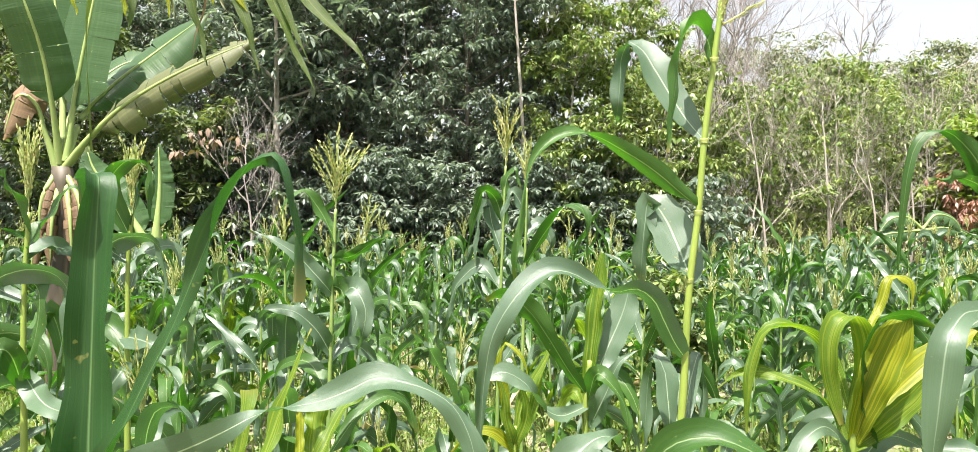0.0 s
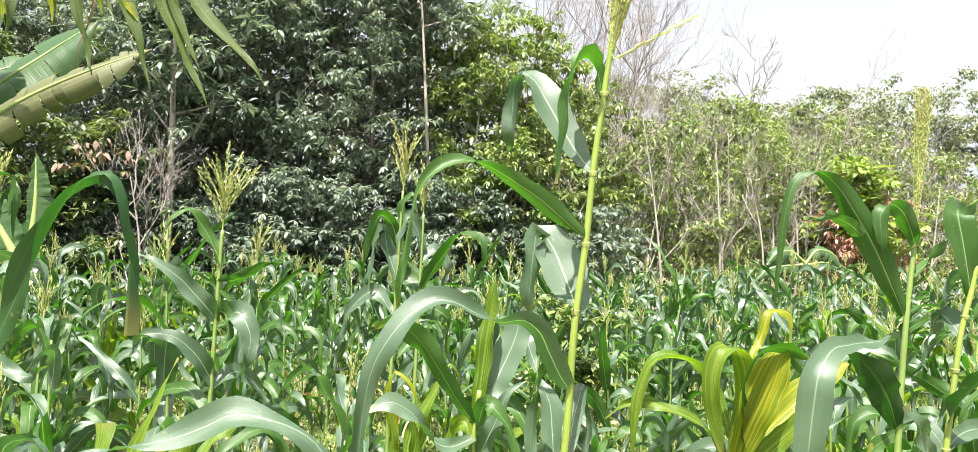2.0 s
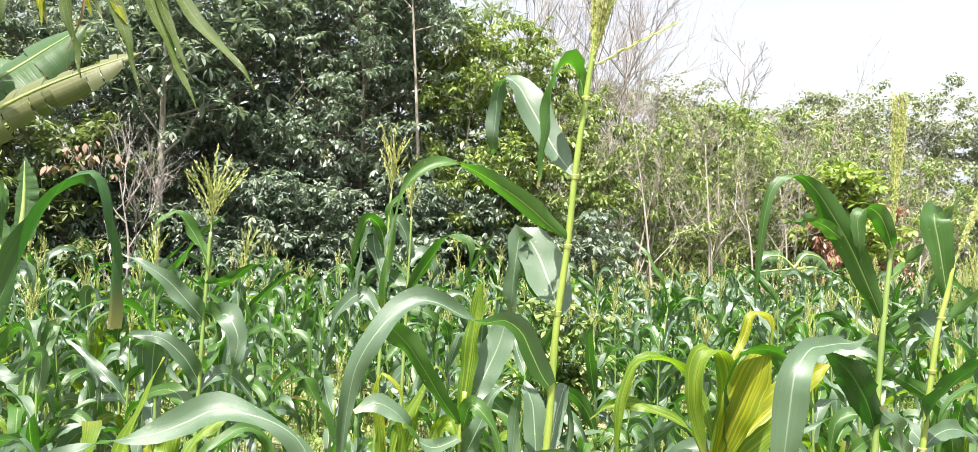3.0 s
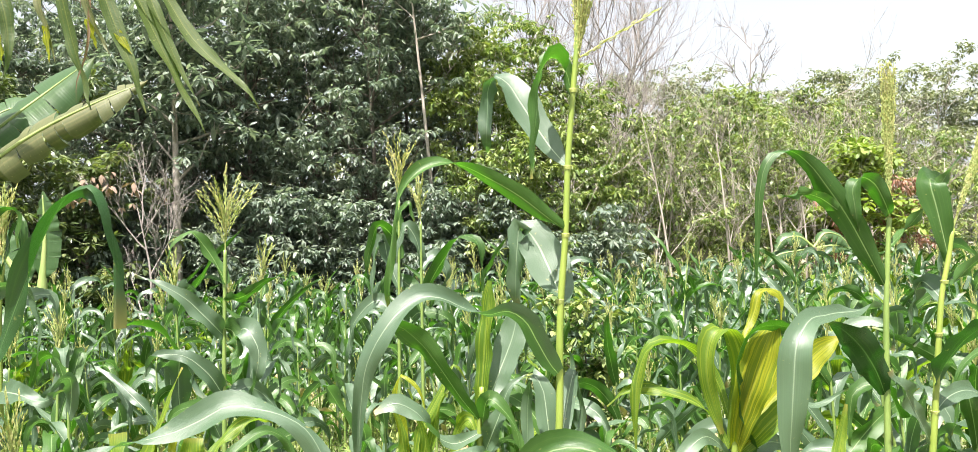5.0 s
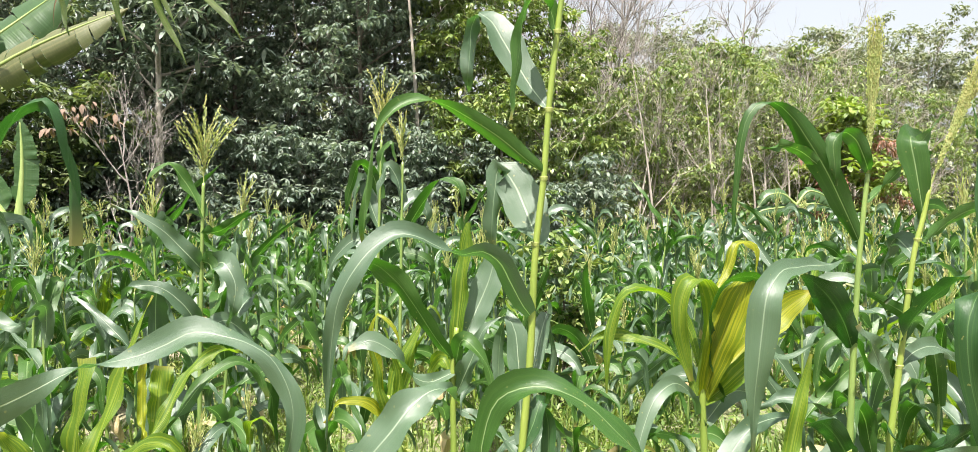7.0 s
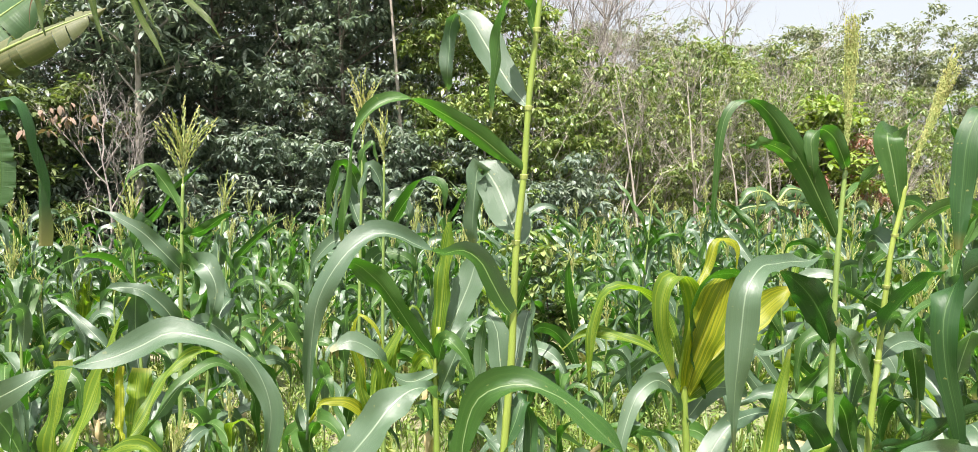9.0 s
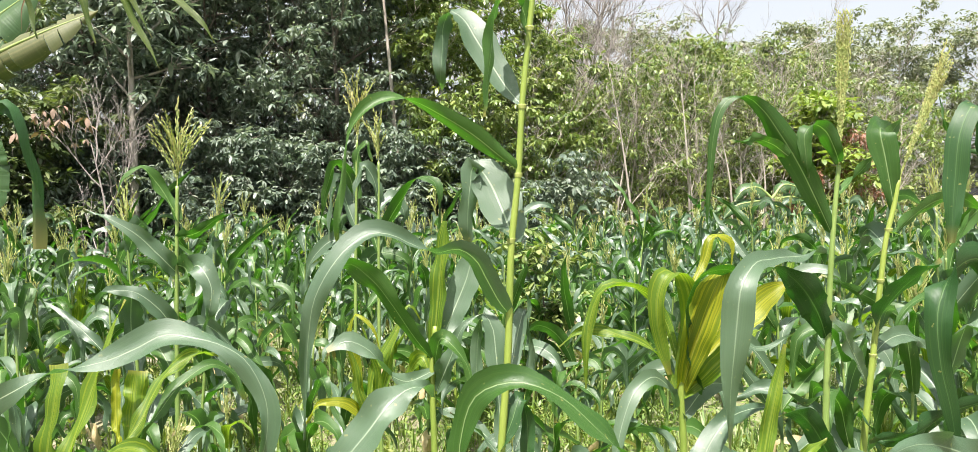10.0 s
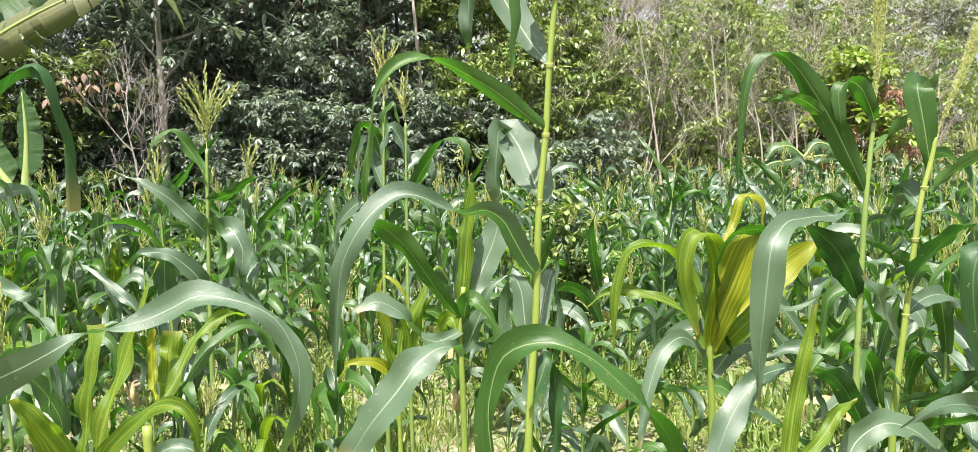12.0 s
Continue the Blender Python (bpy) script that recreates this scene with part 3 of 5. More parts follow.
        part("branch", wood.mesh("branch", mat), ob)
    return ob

# ---- ground ----
def build_ground():
    lines = np.concatenate([[-900, -300, -120, -60, -35], np.arange(-22, 22.1, 0.4), [35, 60, 120, 300, 900]])
    n = len(lines)
    verts = []
    for y in lines:
        for x in lines:
            p = Vector((x * 0.9, (y + 8) * 0.9, 0.3))
            verts.append((x, y + 8, (0.035 * noise.noise(p) + 0.02 * noise.noise(p * 3.1)) if abs(x) < 22 else 0.0))
    faces = [(j * n + i, j * n + i + 1, (j + 1) * n + i + 1, (j + 1) * n + i) for j in range(n - 1) for i in range(n - 1)]
    return tagged(new("ground", mesh_of("ground", verts, faces, soil)), "sandy field soil with patches of green weeds", "ground", kind="structure")


build_ground()

# ---- woods behind the field ----
RUBBER = "tall rubber tree with dark drooping leaf whorls in dense woods"
for k, (x, y, h, s) in enumerate([
        (-7.6, 15.2, 7.6, 2.1), (-6.0, 16.4, 8.8, 2.2), (-4.7, 14.8, 8.2, 2.0), (-3.5, 16.0, 9.4, 2.2), (-2.6, 14.6, 8.6, 1.9), (-1.5, 15.8, 9.8, 2.2),
        (-0.5, 14.9, 9.2, 2.0), (0.2, 16.2, 9.8, 2.0), (-5.4, 18.6, 9.6, 2.4), (-2.2, 18.4, 10.2, 2.5), (0.1, 18.8, 10.4, 2.3), (-8.8, 18.2, 9.2, 2.4)]):
    tree("rubber_tree", (x, y, 0), h * 0.78, s, RUBBER, "tree", woods_leaf, bark_dark, 100 + k, low=0.10, limbs=26, twigs=9, whorls=9, size=0.125, trunk=0.07, per=12, broad=1.05, droop=(0.0, 0.95), loose=0.17, group="rubber trees of the woods")
tree("rubber_tree", (-3.38, 13.0, 0), 7.0, 1.6, "rubber tree with a straight pale grey trunk", "tree", woods_leaf, bark_pale, 131, low=0.42, limbs=14, twigs=5, whorls=6, trunk=0.085, group="rubber trees of the woods")
tree("slim_tree", (0.75, 14.0, 0), 8.4, 1.3, "slim tree with a pale thin trunk and few leaves", "tree", woods_leaf, bark_pale, 132, low=0.66, limbs=8, twigs=4, whorls=5, trunk=0.05, lean=(-0.5, 0))
for k, (x, y, h, s) in enumerate([(2.5, 15.2, 6.0, 1.4), (1.6, 14.3, 5.2, 1.2), (3.2, 16.0, 5.8, 1.3), (3.7, 16.8, 4.4, 1.6), (1.3, 15.4, 6.4, 1.3), (2.0, 13.9, 3.6, 1.3)]):
    tree("broadleaf_tree", (x, y, 0), h, s, "young tree with yellow-green leaves at the woods' edge", "tree", brush_leaf, bark_pale, 150 + k, low=0.08, limbs=20, twigs=7, whorls=8, size=0.12, trunk=0.05, per=10, broad=1.1, droop=(0.0, 0.95), loose=0.14, group="young trees at the woods' edge")
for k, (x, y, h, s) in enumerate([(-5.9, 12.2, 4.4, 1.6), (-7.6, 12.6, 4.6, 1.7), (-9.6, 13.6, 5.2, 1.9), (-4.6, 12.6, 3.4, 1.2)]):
    tree("broadleaf_tree", (x, y, 0), h, s, "young tree with leaves coloured dark for shade at the woods' edge", "tree", shade_leaf, bark_dark, 170 + k, low=0.08, limbs=20, twigs=7, whorls=6, size=0.14, trunk=0.05, per=10, broad=1.1, loose=0.15, group="young trees at the woods' edge")
for k in range(15):
    x = -8.5 + k * 0.82
    tree("understory_bush", (x, 13.6 + 0.5 * math.sin(k * 2.1), 0), 2.3 + 0.5 * math.sin(k * 1.7), 1.0, "leafy dark green bush under the trees", "bush", woods_leaf, bark_dark, 200 + k, low=0.05, limbs=14, twigs=7, whorls=8, size=0.125, trunk=0.03, per=12, broad=1.05, droop=(0.0, 0.95), loose=0.15, group="bushes under the woods")

# ---- scrub ----
for k in range(22):
    rnd = random.Random(300 + k)
    x, y = 3.6 + (k % 11) * 1.15 + rnd.uniform(-0.3, 0.3), 16.5 + (k // 11) * 4.0 + (k % 11) * 0.42 + rnd.uniform(-0.8, 0.8)
    h = rnd.uniform(3.6, 5.2) + (k // 11) * 0.9
    tree("scrub_tree", (x, y, 0), h, rnd.uniform(1.1, 1.7), "thin scrub tree with pale stems and yellow-green leaves", "tree", brush_leaf, bark_pale, 300 + k, low=0.06, limbs=15, twigs=7, whorls=6, size=0.13, trunk=0.045,
         per=9, broad=1.1, droop=(0.0, 0.95), loose=0.16, up=0.22, lean=(rnd.uniform(-0.6, 0.6), 0), group="scrub trees beyond the field")
tree("tall_scrub_tree", (11.2, 25.0, 0), 6.7, 1.7, "taller tree with bright green leaves above the scrub", "tree", brush_leaf, bark_pale, 340, low=0.3, limbs=18, twigs=7, whorls=6, size=0.22, trunk=0.06, per=10, loose=0.2)
tree("tall_scrub_tree", (15.6, 29.5, 0), 7.5, 1.3, "slender tree with a tuft of leaves on top", "tree", brush_leaf, bark_pale, 341, low=0.72, limbs=8, twigs=5, whorls=6, size=0.28, trunk=0.06)
tree("young_tree", (10.4, 17.5, 0), 3.9, 1.3, "young tree with bright lime-green leaves", "tree", lime_leaf, bark_pale, 342, low=0.3, limbs=14, twigs=5, whorls=9, size=0.19, trunk=0.05, broad=1.5)
tree("young_tree", (11.1, 17.3, 0), 2.9, 0.7, "young shrub with rust-red new leaves", "bush", rust_leaf, bark_pale, 343, low=0.45, limbs=9, twigs=4, whorls=4, size=0.15, trunk=0.03, per=9, droop=(0.3, 1.2), loose=0.1)
tree("young_tree", (9.7, 16.9, 0), 2.5, 0.6, "young shrub with rust-red new leaves", "bush", rust_leaf, bark_pale, 344, low=0.5, limbs=8, twigs=4, whorls=4, size=0.15, trunk=0.03, per=9, droop=(0.3, 1.2), loose=0.1)
bare_tree((4.4, 20.0, 0), 8.6, 3.4, "leafless grey tree with fine spreading twigs", 360, lean=(0.9, 0), limbs=16, trunk=0.05)
bare_tree((5.2, 20.8, 0), 8.2, 3.2, "leafless grey tree with fine spreading twigs", 366, lean=(1.4, 0), limbs=13, trunk=0.05)
bare_tree((3.1, 18.2, 0), 8.8, 3.0, "leafless grey tree with fine spreading twigs", 367, lean=(0.2, 0), limbs=14, trunk=0.05)
bare_tree((6.2, 22.5, 0), 8.4, 2.6, "leafless grey tree with fine spreading twigs", 361, lean=(1.2, 0), limbs=10, trunk=0.05)
bare_tree((3.9, 18.4, 0), 6.6, 3.4, "leafless grey tree with fine spreading twigs", 365, lean=(1.8, 0), limbs=10, trunk=0.05, low=0.25)
bare_tree((11.8, 27.0, 0), 9.6, 1.8, "slender leafless tree standing above the scrub", 362, lean=(0.7, 0), limbs=7, low=0.5)
bare_tree((8.0, 19.0, 0), 4.6, 2.0, "leafless pale shrub tangled in the scrub", 363, limbs=10, low=0.1, trunk=0.03)
bare_tree((11.0, 20.5, 0), 5.0, 2.0, "leafless pale shrub tangled in the scrub", 364, limbs=10, low=0.1, trunk=0.03)

for k in range(7):
    rnd = random.Random(380 + k)
    bare_tree((5.0 + k * 1.35 + rnd.uniform(-0.4, 0.4), 17.0 + k * 0.4 + rnd.uniform(-0.5, 0.5), 0), rnd.uniform(3.8, 5.6), rnd.uniform(1.5, 2.2), "leafless pale shrub tangled in the scrub", 380 + k,
              lean=(rnd.uniform(-0.8, 0.8), 0), limbs=8, low=0.12, trunk=0.026, material=bark_pale)

# ---- far trees ----
for k in range(26):
    rnd = random.Random(400 + k)
    x = 9 + k * 1.6 + rnd.uniform(-0.6, 0.6)
    tree("far_tree", (x, 38 + rnd.uniform(-3, 3), 0), rnd.uniform(8.4, 9.6) + (0.8 if k > 8 else 0.0), 2.6, "distant tree with grey-green foliage paled as by haze", "tree", far_leaf, bark_pale, 400 + k, low=0.12, limbs=20, twigs=5, whorls=13, size=0.22, trunk=0.1,
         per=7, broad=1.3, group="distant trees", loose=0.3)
for k in range(9):
    rnd = random.Random(430 + k)
    tree("far_tree", (-22 + k * 2.9, 27 + rnd.uniform(-2, 3), 0), rnd.uniform(7.5, 9.5), 2.8, "distant tree with grey-green foliage paled as by haze", "tree", far_leaf, bark_dark, 430 + k, low=0.1, limbs=16, twigs=5, whorls=6, size=0.42, trunk=0.1, per=6,
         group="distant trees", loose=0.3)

# ---- pale saplings and a withered branch at the scrub's edge ----
for k in range(13):
    rnd = random.Random(700 + k)
    bare_tree((3.2 + k * 0.85 + rnd.uniform(-0.3, 0.3), 15.2 + k * 0.27 + rnd.uniform(-0.3, 0.6), 0), rnd.uniform(3.0, 4.8), rnd.uniform(0.9, 1.6), "leafless pale sapling at the scrub's edge", 700 + k,
              lean=(rnd.uniform(-0.7, 0.7), 0), limbs=3, low=0.25, trunk=0.036, material=bark_pale)
dead_shrub = bare_tree((-3.3, 9.9, 0), 2.6, 1.0, "dead grey shrub with a few withered leaves", 730, lean=(0.3, 0), limbs=7, low=0.3, trunk=0.03)
rng_dead = np.random.default_rng(5)
part("withered_leaves", leaf_cloud("withered_leaves", rng_dead.normal((0.15, -0.05, 2.7), (0.30, 0.1, 0.14), (18, 3)), 0.11, dead_leaf, rng_dead, 4, (0.6, 1.4), 1.4), dead_shrub, "withered brown hanging leaves")

# ---- corn plants nearest the path ----
tall_corn = corn((0.401, 1.750, 0), "tall corn plant with jointed yellow-green stalk, arching leaves and tassel")
stem(tall_corn, 0.0112, 0.0058, (0, 0, 0), (0.000, 0.000, 1.071), (0.016, 0.000, 1.234), (0.032, 0.000, 1.490), (0.049, 0.000, 1.628), (0.061, 0.000, 1.772), (0.081, -0.000, 1.936), (0.093, 0.000, 2.022), (0.103, 0.000, 2.074), material=stalk_yellow)
stem(tall_corn, 0.0055, 0.003, (0.078, 0.000, 1.924), (0.089, 0.000, 1.996), (0.098, 0.000, 2.088), material=stalk_yellow)
plume(tall_corn, (0.088, 0.000, 1.976), (0.127, 0.000, 2.225), 20, 0.17, 3, grains=1.7, size=0.0095)
plume(tall_corn, (0.094, 0.000, 2.005), (0.275, 0.000, 2.109), 0, 0.1, 4, grains=0.6, size=0.0075)
collar(tall_corn, (0.030, 0.000, 1.490), 0.0095)
collar(tall_corn, (0.049, 0.000, 1.628), 0.0095)
collar(tall_corn, (0.061, 0.000, 1.772), 0.0095)
collar(tall_corn, (0.081, -0.000, 1.936), 0.0095)
collar(tall_corn, (0.014, 0.000, 1.197), 0.0122)
leaf(tall_corn, 0.06, (60, 30, 10, -20, -35, -30), (0.078, 0.000, 1.924), (0.066, -0.000, 1.981), (0.035, -0.030, 2.001), (0.007, -0.060, 1.975), (-0.014, -0.080, 1.873), (-0.038, -0.100, 1.739), widths=(0.011, 0.030, 0.056, 0.066, 0.040, 0.006))
leaf(tall_corn, 0.06, (-40, -60, -62, -50, -30, 34, 52, 58, 60, 60, 60, 60, 60), (0.051, 0.000, 1.637), (0.012, -0.030, 1.661), (-0.055, -0.060, 1.710), (-0.118, -0.080, 1.746), (-0.173, -0.100, 1.771), (-0.209, -0.110, 1.777), (-0.251, -0.120, 1.765), (-0.278, -0.120, 1.742), (-0.295, -0.120, 1.715), (-0.307, -0.120, 1.675), (-0.317, -0.120, 1.605), (-0.322, -0.120, 1.534), (-0.322, -0.120, 1.480), material=corn_green, widths=(0.011, 0.026, 0.046, 0.035, 0.022, 0.022, 0.026, 0.024, 0.013, 0.009, 0.008, 0.008, 0.003), steps=36, fold=0.55)
leaf(tall_corn, 0.06, (66, 74, 76, 72, 60, -60, -74, -76, -72, -60), (0.036, 0.000, 1.487), (0.031, 0.030, 1.518), (0.017, 0.060, 1.570), (-0.001, 0.080, 1.617), (-0.021, 0.090, 1.646), (-0.035, 0.080, 1.650), (-0.045, 0.070, 1.612), (-0.052, 0.060, 1.561), (-0.055, 0.060, 1.514), (-0.054, 0.080, 1.482), material=corn_blue, widths=(0.031, 0.081, 0.100, 0.089, 0.064, 0.048, 0.045, 0.043, 0.027, 0.003), fold=0.2, steps=30)
leaf(tall_corn, 0.06, (-45, -62, -66, -62, -54, -34, 36, 50, 56, 60, 64, 68, 70, 70, 65), (0.023, 0.000, 1.333), (0.002, -0.020, 1.358), (-0.031, -0.050, 1.414), (-0.059, -0.080, 1.459), (-0.092, -0.100, 1.480), (-0.137, -0.120, 1.476), (-0.185, -0.140, 1.494), (-0.227, -0.160, 1.515), (-0.261, -0.170, 1.519), (-0.302, -0.180, 1.497), (-0.337, -0.190, 1.458), (-0.366, -0.190, 1.406), (-0.381, -0.180, 1.330), (-0.389, -0.170, 1.235), (-0.399, -0.150, 1.136), material=corn_blue, widths=(0.016, 0.042, 0.049, 0.044, 0.035, 0.030, 0.030, 0.033, 0.045, 0.052, 0.048, 0.034, 0.023, 0.017, 0.004), steps=44, fold=0.55)
leaf(tall_corn, 0.06, (60, 62, 64, 60, 40, -64, -66, -60), (-0.001, 0.000, 1.067), (-0.000, 0.030, 1.141), (0.002, 0.070, 1.243), (-0.004, 0.090, 1.303), (-0.019, 0.100, 1.327), (-0.031, 0.100, 1.282), (-0.038, 0.100, 1.198), (-0.046, 0.090, 1.116), material=corn_blue, widths=(0.016, 0.043, 0.058, 0.051, 0.033, 0.028, 0.026, 0.006), fold=0.2)
leaf(tall_corn, 0.06, (60, 62, 60, 45, -60, -60), (0.009, 0.000, 1.175), (0.032, 0.040, 1.220), (0.054, 0.070, 1.289), (0.071, 0.080, 1.333), (0.079, 0.080, 1.280), (0.076, 0.080, 1.174), material=corn_blue, widths=(0.016, 0.034, 0.042, 0.030, 0.021, 0.006), fold=0.2)
leaf(tall_corn, 0.06, (50, 60, 50, -64, -66, -60), (-0.005, 0.000, 1.047), (0.022, 0.000, 1.106), (0.046, 0.020, 1.152), (0.059, 0.030, 1.110), (0.060, 0.030, 1.027), (0.054, 0.030, 0.916), material=corn_shaded, widths=(0.016, 0.040, 0.032, 0.027, 0.032, 0.011), steps=26)
leaf(tall_corn, 0.06, (66, 72, 74, 72, 66, 30, -66, -72, -72, -60), (0.058, 0.000, 1.777), (0.038, 0.020, 1.807), (0.007, 0.040, 1.862), (-0.026, 0.060, 1.927), (-0.056, 0.080, 1.979), (-0.076, 0.080, 1.990), (-0.090, 0.080, 1.967), (-0.097, 0.070, 1.911), (-0.103, 0.060, 1.856), (-0.098, 0.130, 1.826), material=corn_blue, widths=(0.013, 0.049, 0.072, 0.075, 0.062, 0.046, 0.043, 0.041, 0.023, 0.004), steps=32, fold=0.25)
front_corn = corn((0.277, 1.360, 0), "low corn plant with two broad arching leaves")
stem(front_corn, 0.012, 0.008, (0, 0, 0), (-0.003, 0.000, 1.060))
leaf(front_corn, 0.06, (30, 45, 50, 50, 45, 30, -20, -40), (-0.003, 0.000, 1.071), (-0.005, 0.000, 1.186), (0.023, -0.020, 1.264), (0.074, -0.040, 1.284), (0.145, -0.060, 1.263), (0.201, -0.070, 1.212), (0.266, -0.070, 1.137), (0.294, -0.060, 1.076), steps=28, widths=(0.049, 0.046, 0.047, 0.049, 0.049, 0.059, 0.062, 0.013))
leaf(front_corn, 0.06, (-50, 20, 52, 58, 62, 62, 60), (-0.050, 0.000, 1.259), (-0.067, -0.020, 1.280), (-0.090, -0.040, 1.282), (-0.120, -0.060, 1.264), (-0.155, -0.070, 1.225), (-0.195, -0.070, 1.179), (-0.230, -0.060, 1.125), material=corn_blue, widths=(0.012, 0.020, 0.033, 0.053, 0.061, 0.053, 0.035), steps=26)
right_corn = corn((1.286, 2.000, 0), "corn plant with shaded stalk, hooked top leaf and pale tassel")
stem(right_corn, 0.0135, 0.006, (0, 0, 0), (0.000, 0.000, 0.958), (0.009, 0.000, 1.154), (0.023, 0.000, 1.392), (0.036, 0.000, 1.534), (0.049, 0.000, 1.645))
plume(right_corn, (0.049, 0.000, 1.648), (0.071, 0.000, 2.002), 36, 0.055, 5, size=0.0095, grains=1.9)
leaf(right_corn, 0.06, (-55, -62, -66, -64, -50, -20, 40, 60, 66, 66, 60, 50), (0.024, -0.000, 1.475), (-0.028, -0.020, 1.560), (-0.084, -0.040, 1.648), (-0.143, -0.060, 1.723), (-0.198, -0.070, 1.787), (-0.235, -0.070, 1.814), (-0.273, -0.070, 1.812), (-0.301, -0.070, 1.783), (-0.317, -0.070, 1.733), (-0.324, -0.060, 1.653), (-0.327, -0.050, 1.572), (-0.331, -0.050, 1.497), material=corn_green, widths=(0.029, 0.052, 0.067, 0.058, 0.038, 0.019, 0.020, 0.025, 0.021, 0.016, 0.011, 0.004), steps=34)
leaf(right_corn, 0.06, (-60, -58, -50, -40), (-0.116, -0.050, 1.668), (-0.171, -0.070, 1.698), (-0.231, -0.090, 1.709), (-0.288, -0.100, 1.696), material=corn_green, widths=(0.038, 0.031, 0.022, 0.005), steps=26)
leaf(right_corn, 0.06, (-50, -62, -55, -30, 55, 62, 60), (0.051, 0.000, 1.652), (0.017, -0.030, 1.692), (-0.019, -0.050, 1.732), (-0.054, -0.060, 1.744), (-0.075, -0.060, 1.726), (-0.076, -0.060, 1.672), (-0.064, -0.050, 1.612), material=corn_green, widths=(0.018, 0.044, 0.049, 0.036, 0.038, 0.030, 0.005), steps=26)
leaf(right_corn, 0.06, (-40, 30, 40, 52, 62, 70, 74, 74, 70, 60), (0.011, -0.000, 1.420), (-0.129, -0.120, 1.424), (-0.267, -0.250, 1.430), (-0.355, -0.330, 1.422), (-0.394, -0.360, 1.384), (-0.405, -0.360, 1.314), (-0.414, -0.360, 1.237), (-0.417, -0.350, 1.170), (-0.416, -0.340, 1.102), (-0.413, -0.330, 1.039), material=corn_blue, widths=(0.016, 0.037, 0.039, 0.048, 0.060, 0.066, 0.058, 0.033, 0.013, 0.003), steps=36)
leaf(right_corn, 0.06, (-60, -68, -68, -62, -50), (0.007, 0.000, 1.201), (-0.037, -0.040, 1.269), (-0.095, -0.080, 1.334), (-0.158, -0.120, 1.380), (-0.208, -0.150, 1.404), material=corn_shaded, widths=(0.027, 0.076, 0.081, 0.045, 0.007), steps=26)
leaf(right_corn, 0.06, (-60, -64, -64, -55, -40), (0.034, 0.000, 0.838), (-0.036, -0.060, 0.934), (-0.101, -0.100, 1.014), (-0.165, -0.140, 1.055), (-0.210, -0.160, 1.051), material=corn_shaded, widths=(0.016, 0.055, 0.059, 0.035, 0.006), steps=26)
leaf(right_corn, 0.06, (40, -50, -55, -50, -40), (0.044, 0.000, 1.572), (0.147, 0.050, 1.635), (0.250, 0.100, 1.714), (0.335, 0.140, 1.788), (0.394, 0.170, 1.824), material=corn_green, widths=(0.016, 0.033, 0.042, 0.028, 0.006), steps=26)
leaf(right_corn, 0.06, (40, 45, 52, 58, 60, 60), (-0.209, -0.100, 1.060), (-0.276, -0.140, 1.068), (-0.345, -0.180, 1.060), (-0.389, -0.200, 1.029), (-0.433, -0.220, 0.972), (-0.476, -0.240, 0.897), material=corn_blue, widths=(0.010, 0.030, 0.043, 0.057, 0.066, 0.042), steps=26)
leaf(right_corn, 0.06, (-50, -55, 50, 50, 40), (0.003, 0.000, 1.069), (-0.026, 0.050, 1.018), (-0.079, 0.080, 1.056), (-0.135, 0.100, 1.055), (-0.190, 0.120, 1.028), material=corn_blue, widths=(0.013, 0.033, 0.042, 0.039, 0.007), steps=26)
leaning_corn = corn((1.419, 2.020, 0), "leaning corn plant with yellow-green stalk and a heavy tassel")
stem(leaning_corn, 0.0135, 0.006, (0, 0, 0), (-0.010, 0.000, 0.946), (0.017, 0.000, 1.146), (0.042, 0.000, 1.338), (0.063, 0.000, 1.467), (0.081, 0.000, 1.528), (0.099, 0.000, 1.612), material=stalk_yellow)
plume(leaning_corn, (0.099, 0.000, 1.612), (0.238, 0.000, 1.922), 36, 0.06, 8, size=0.0095, grains=1.9)
collar(leaning_corn, (0.042, 0.000, 1.342), 0.0105)
collar(leaning_corn, (0.017, 0.000, 1.146), 0.0105)
collar(leaning_corn, (0.067, 0.000, 1.475), 0.0105)
leaf(leaning_corn, 0.06, (70, 76, 78, 72, 60, 50), (0.084, 0.000, 1.527), (0.071, 0.000, 1.604), (0.056, 0.000, 1.684), (0.047, 0.000, 1.724), (0.135, 0.100, 1.740), (0.247, 0.200, 1.704), material=corn_green, widths=(0.016, 0.054, 0.070, 0.074, 0.068, 0.018), fold=0.15)
leaf(leaning_corn, 0.06, (-55, -66, -66, -60, -50), (0.023, 0.000, 1.216), (0.033, -0.040, 1.280), (0.056, -0.080, 1.336), (0.076, -0.120, 1.372), (0.091, -0.160, 1.410), material=corn_shaded, widths=(0.022, 0.072, 0.083, 0.059, 0.010), steps=26)
leaf(leaning_corn, 0.06, (45, 55, 58, 55, 40), (0.013, 0.000, 1.141), (0.089, 0.040, 1.177), (0.163, 0.070, 1.182), (0.227, 0.090, 1.152), (0.259, 0.100, 1.116), material=corn_blue, widths=(0.019, 0.047, 0.051, 0.020, 0.004), steps=26)
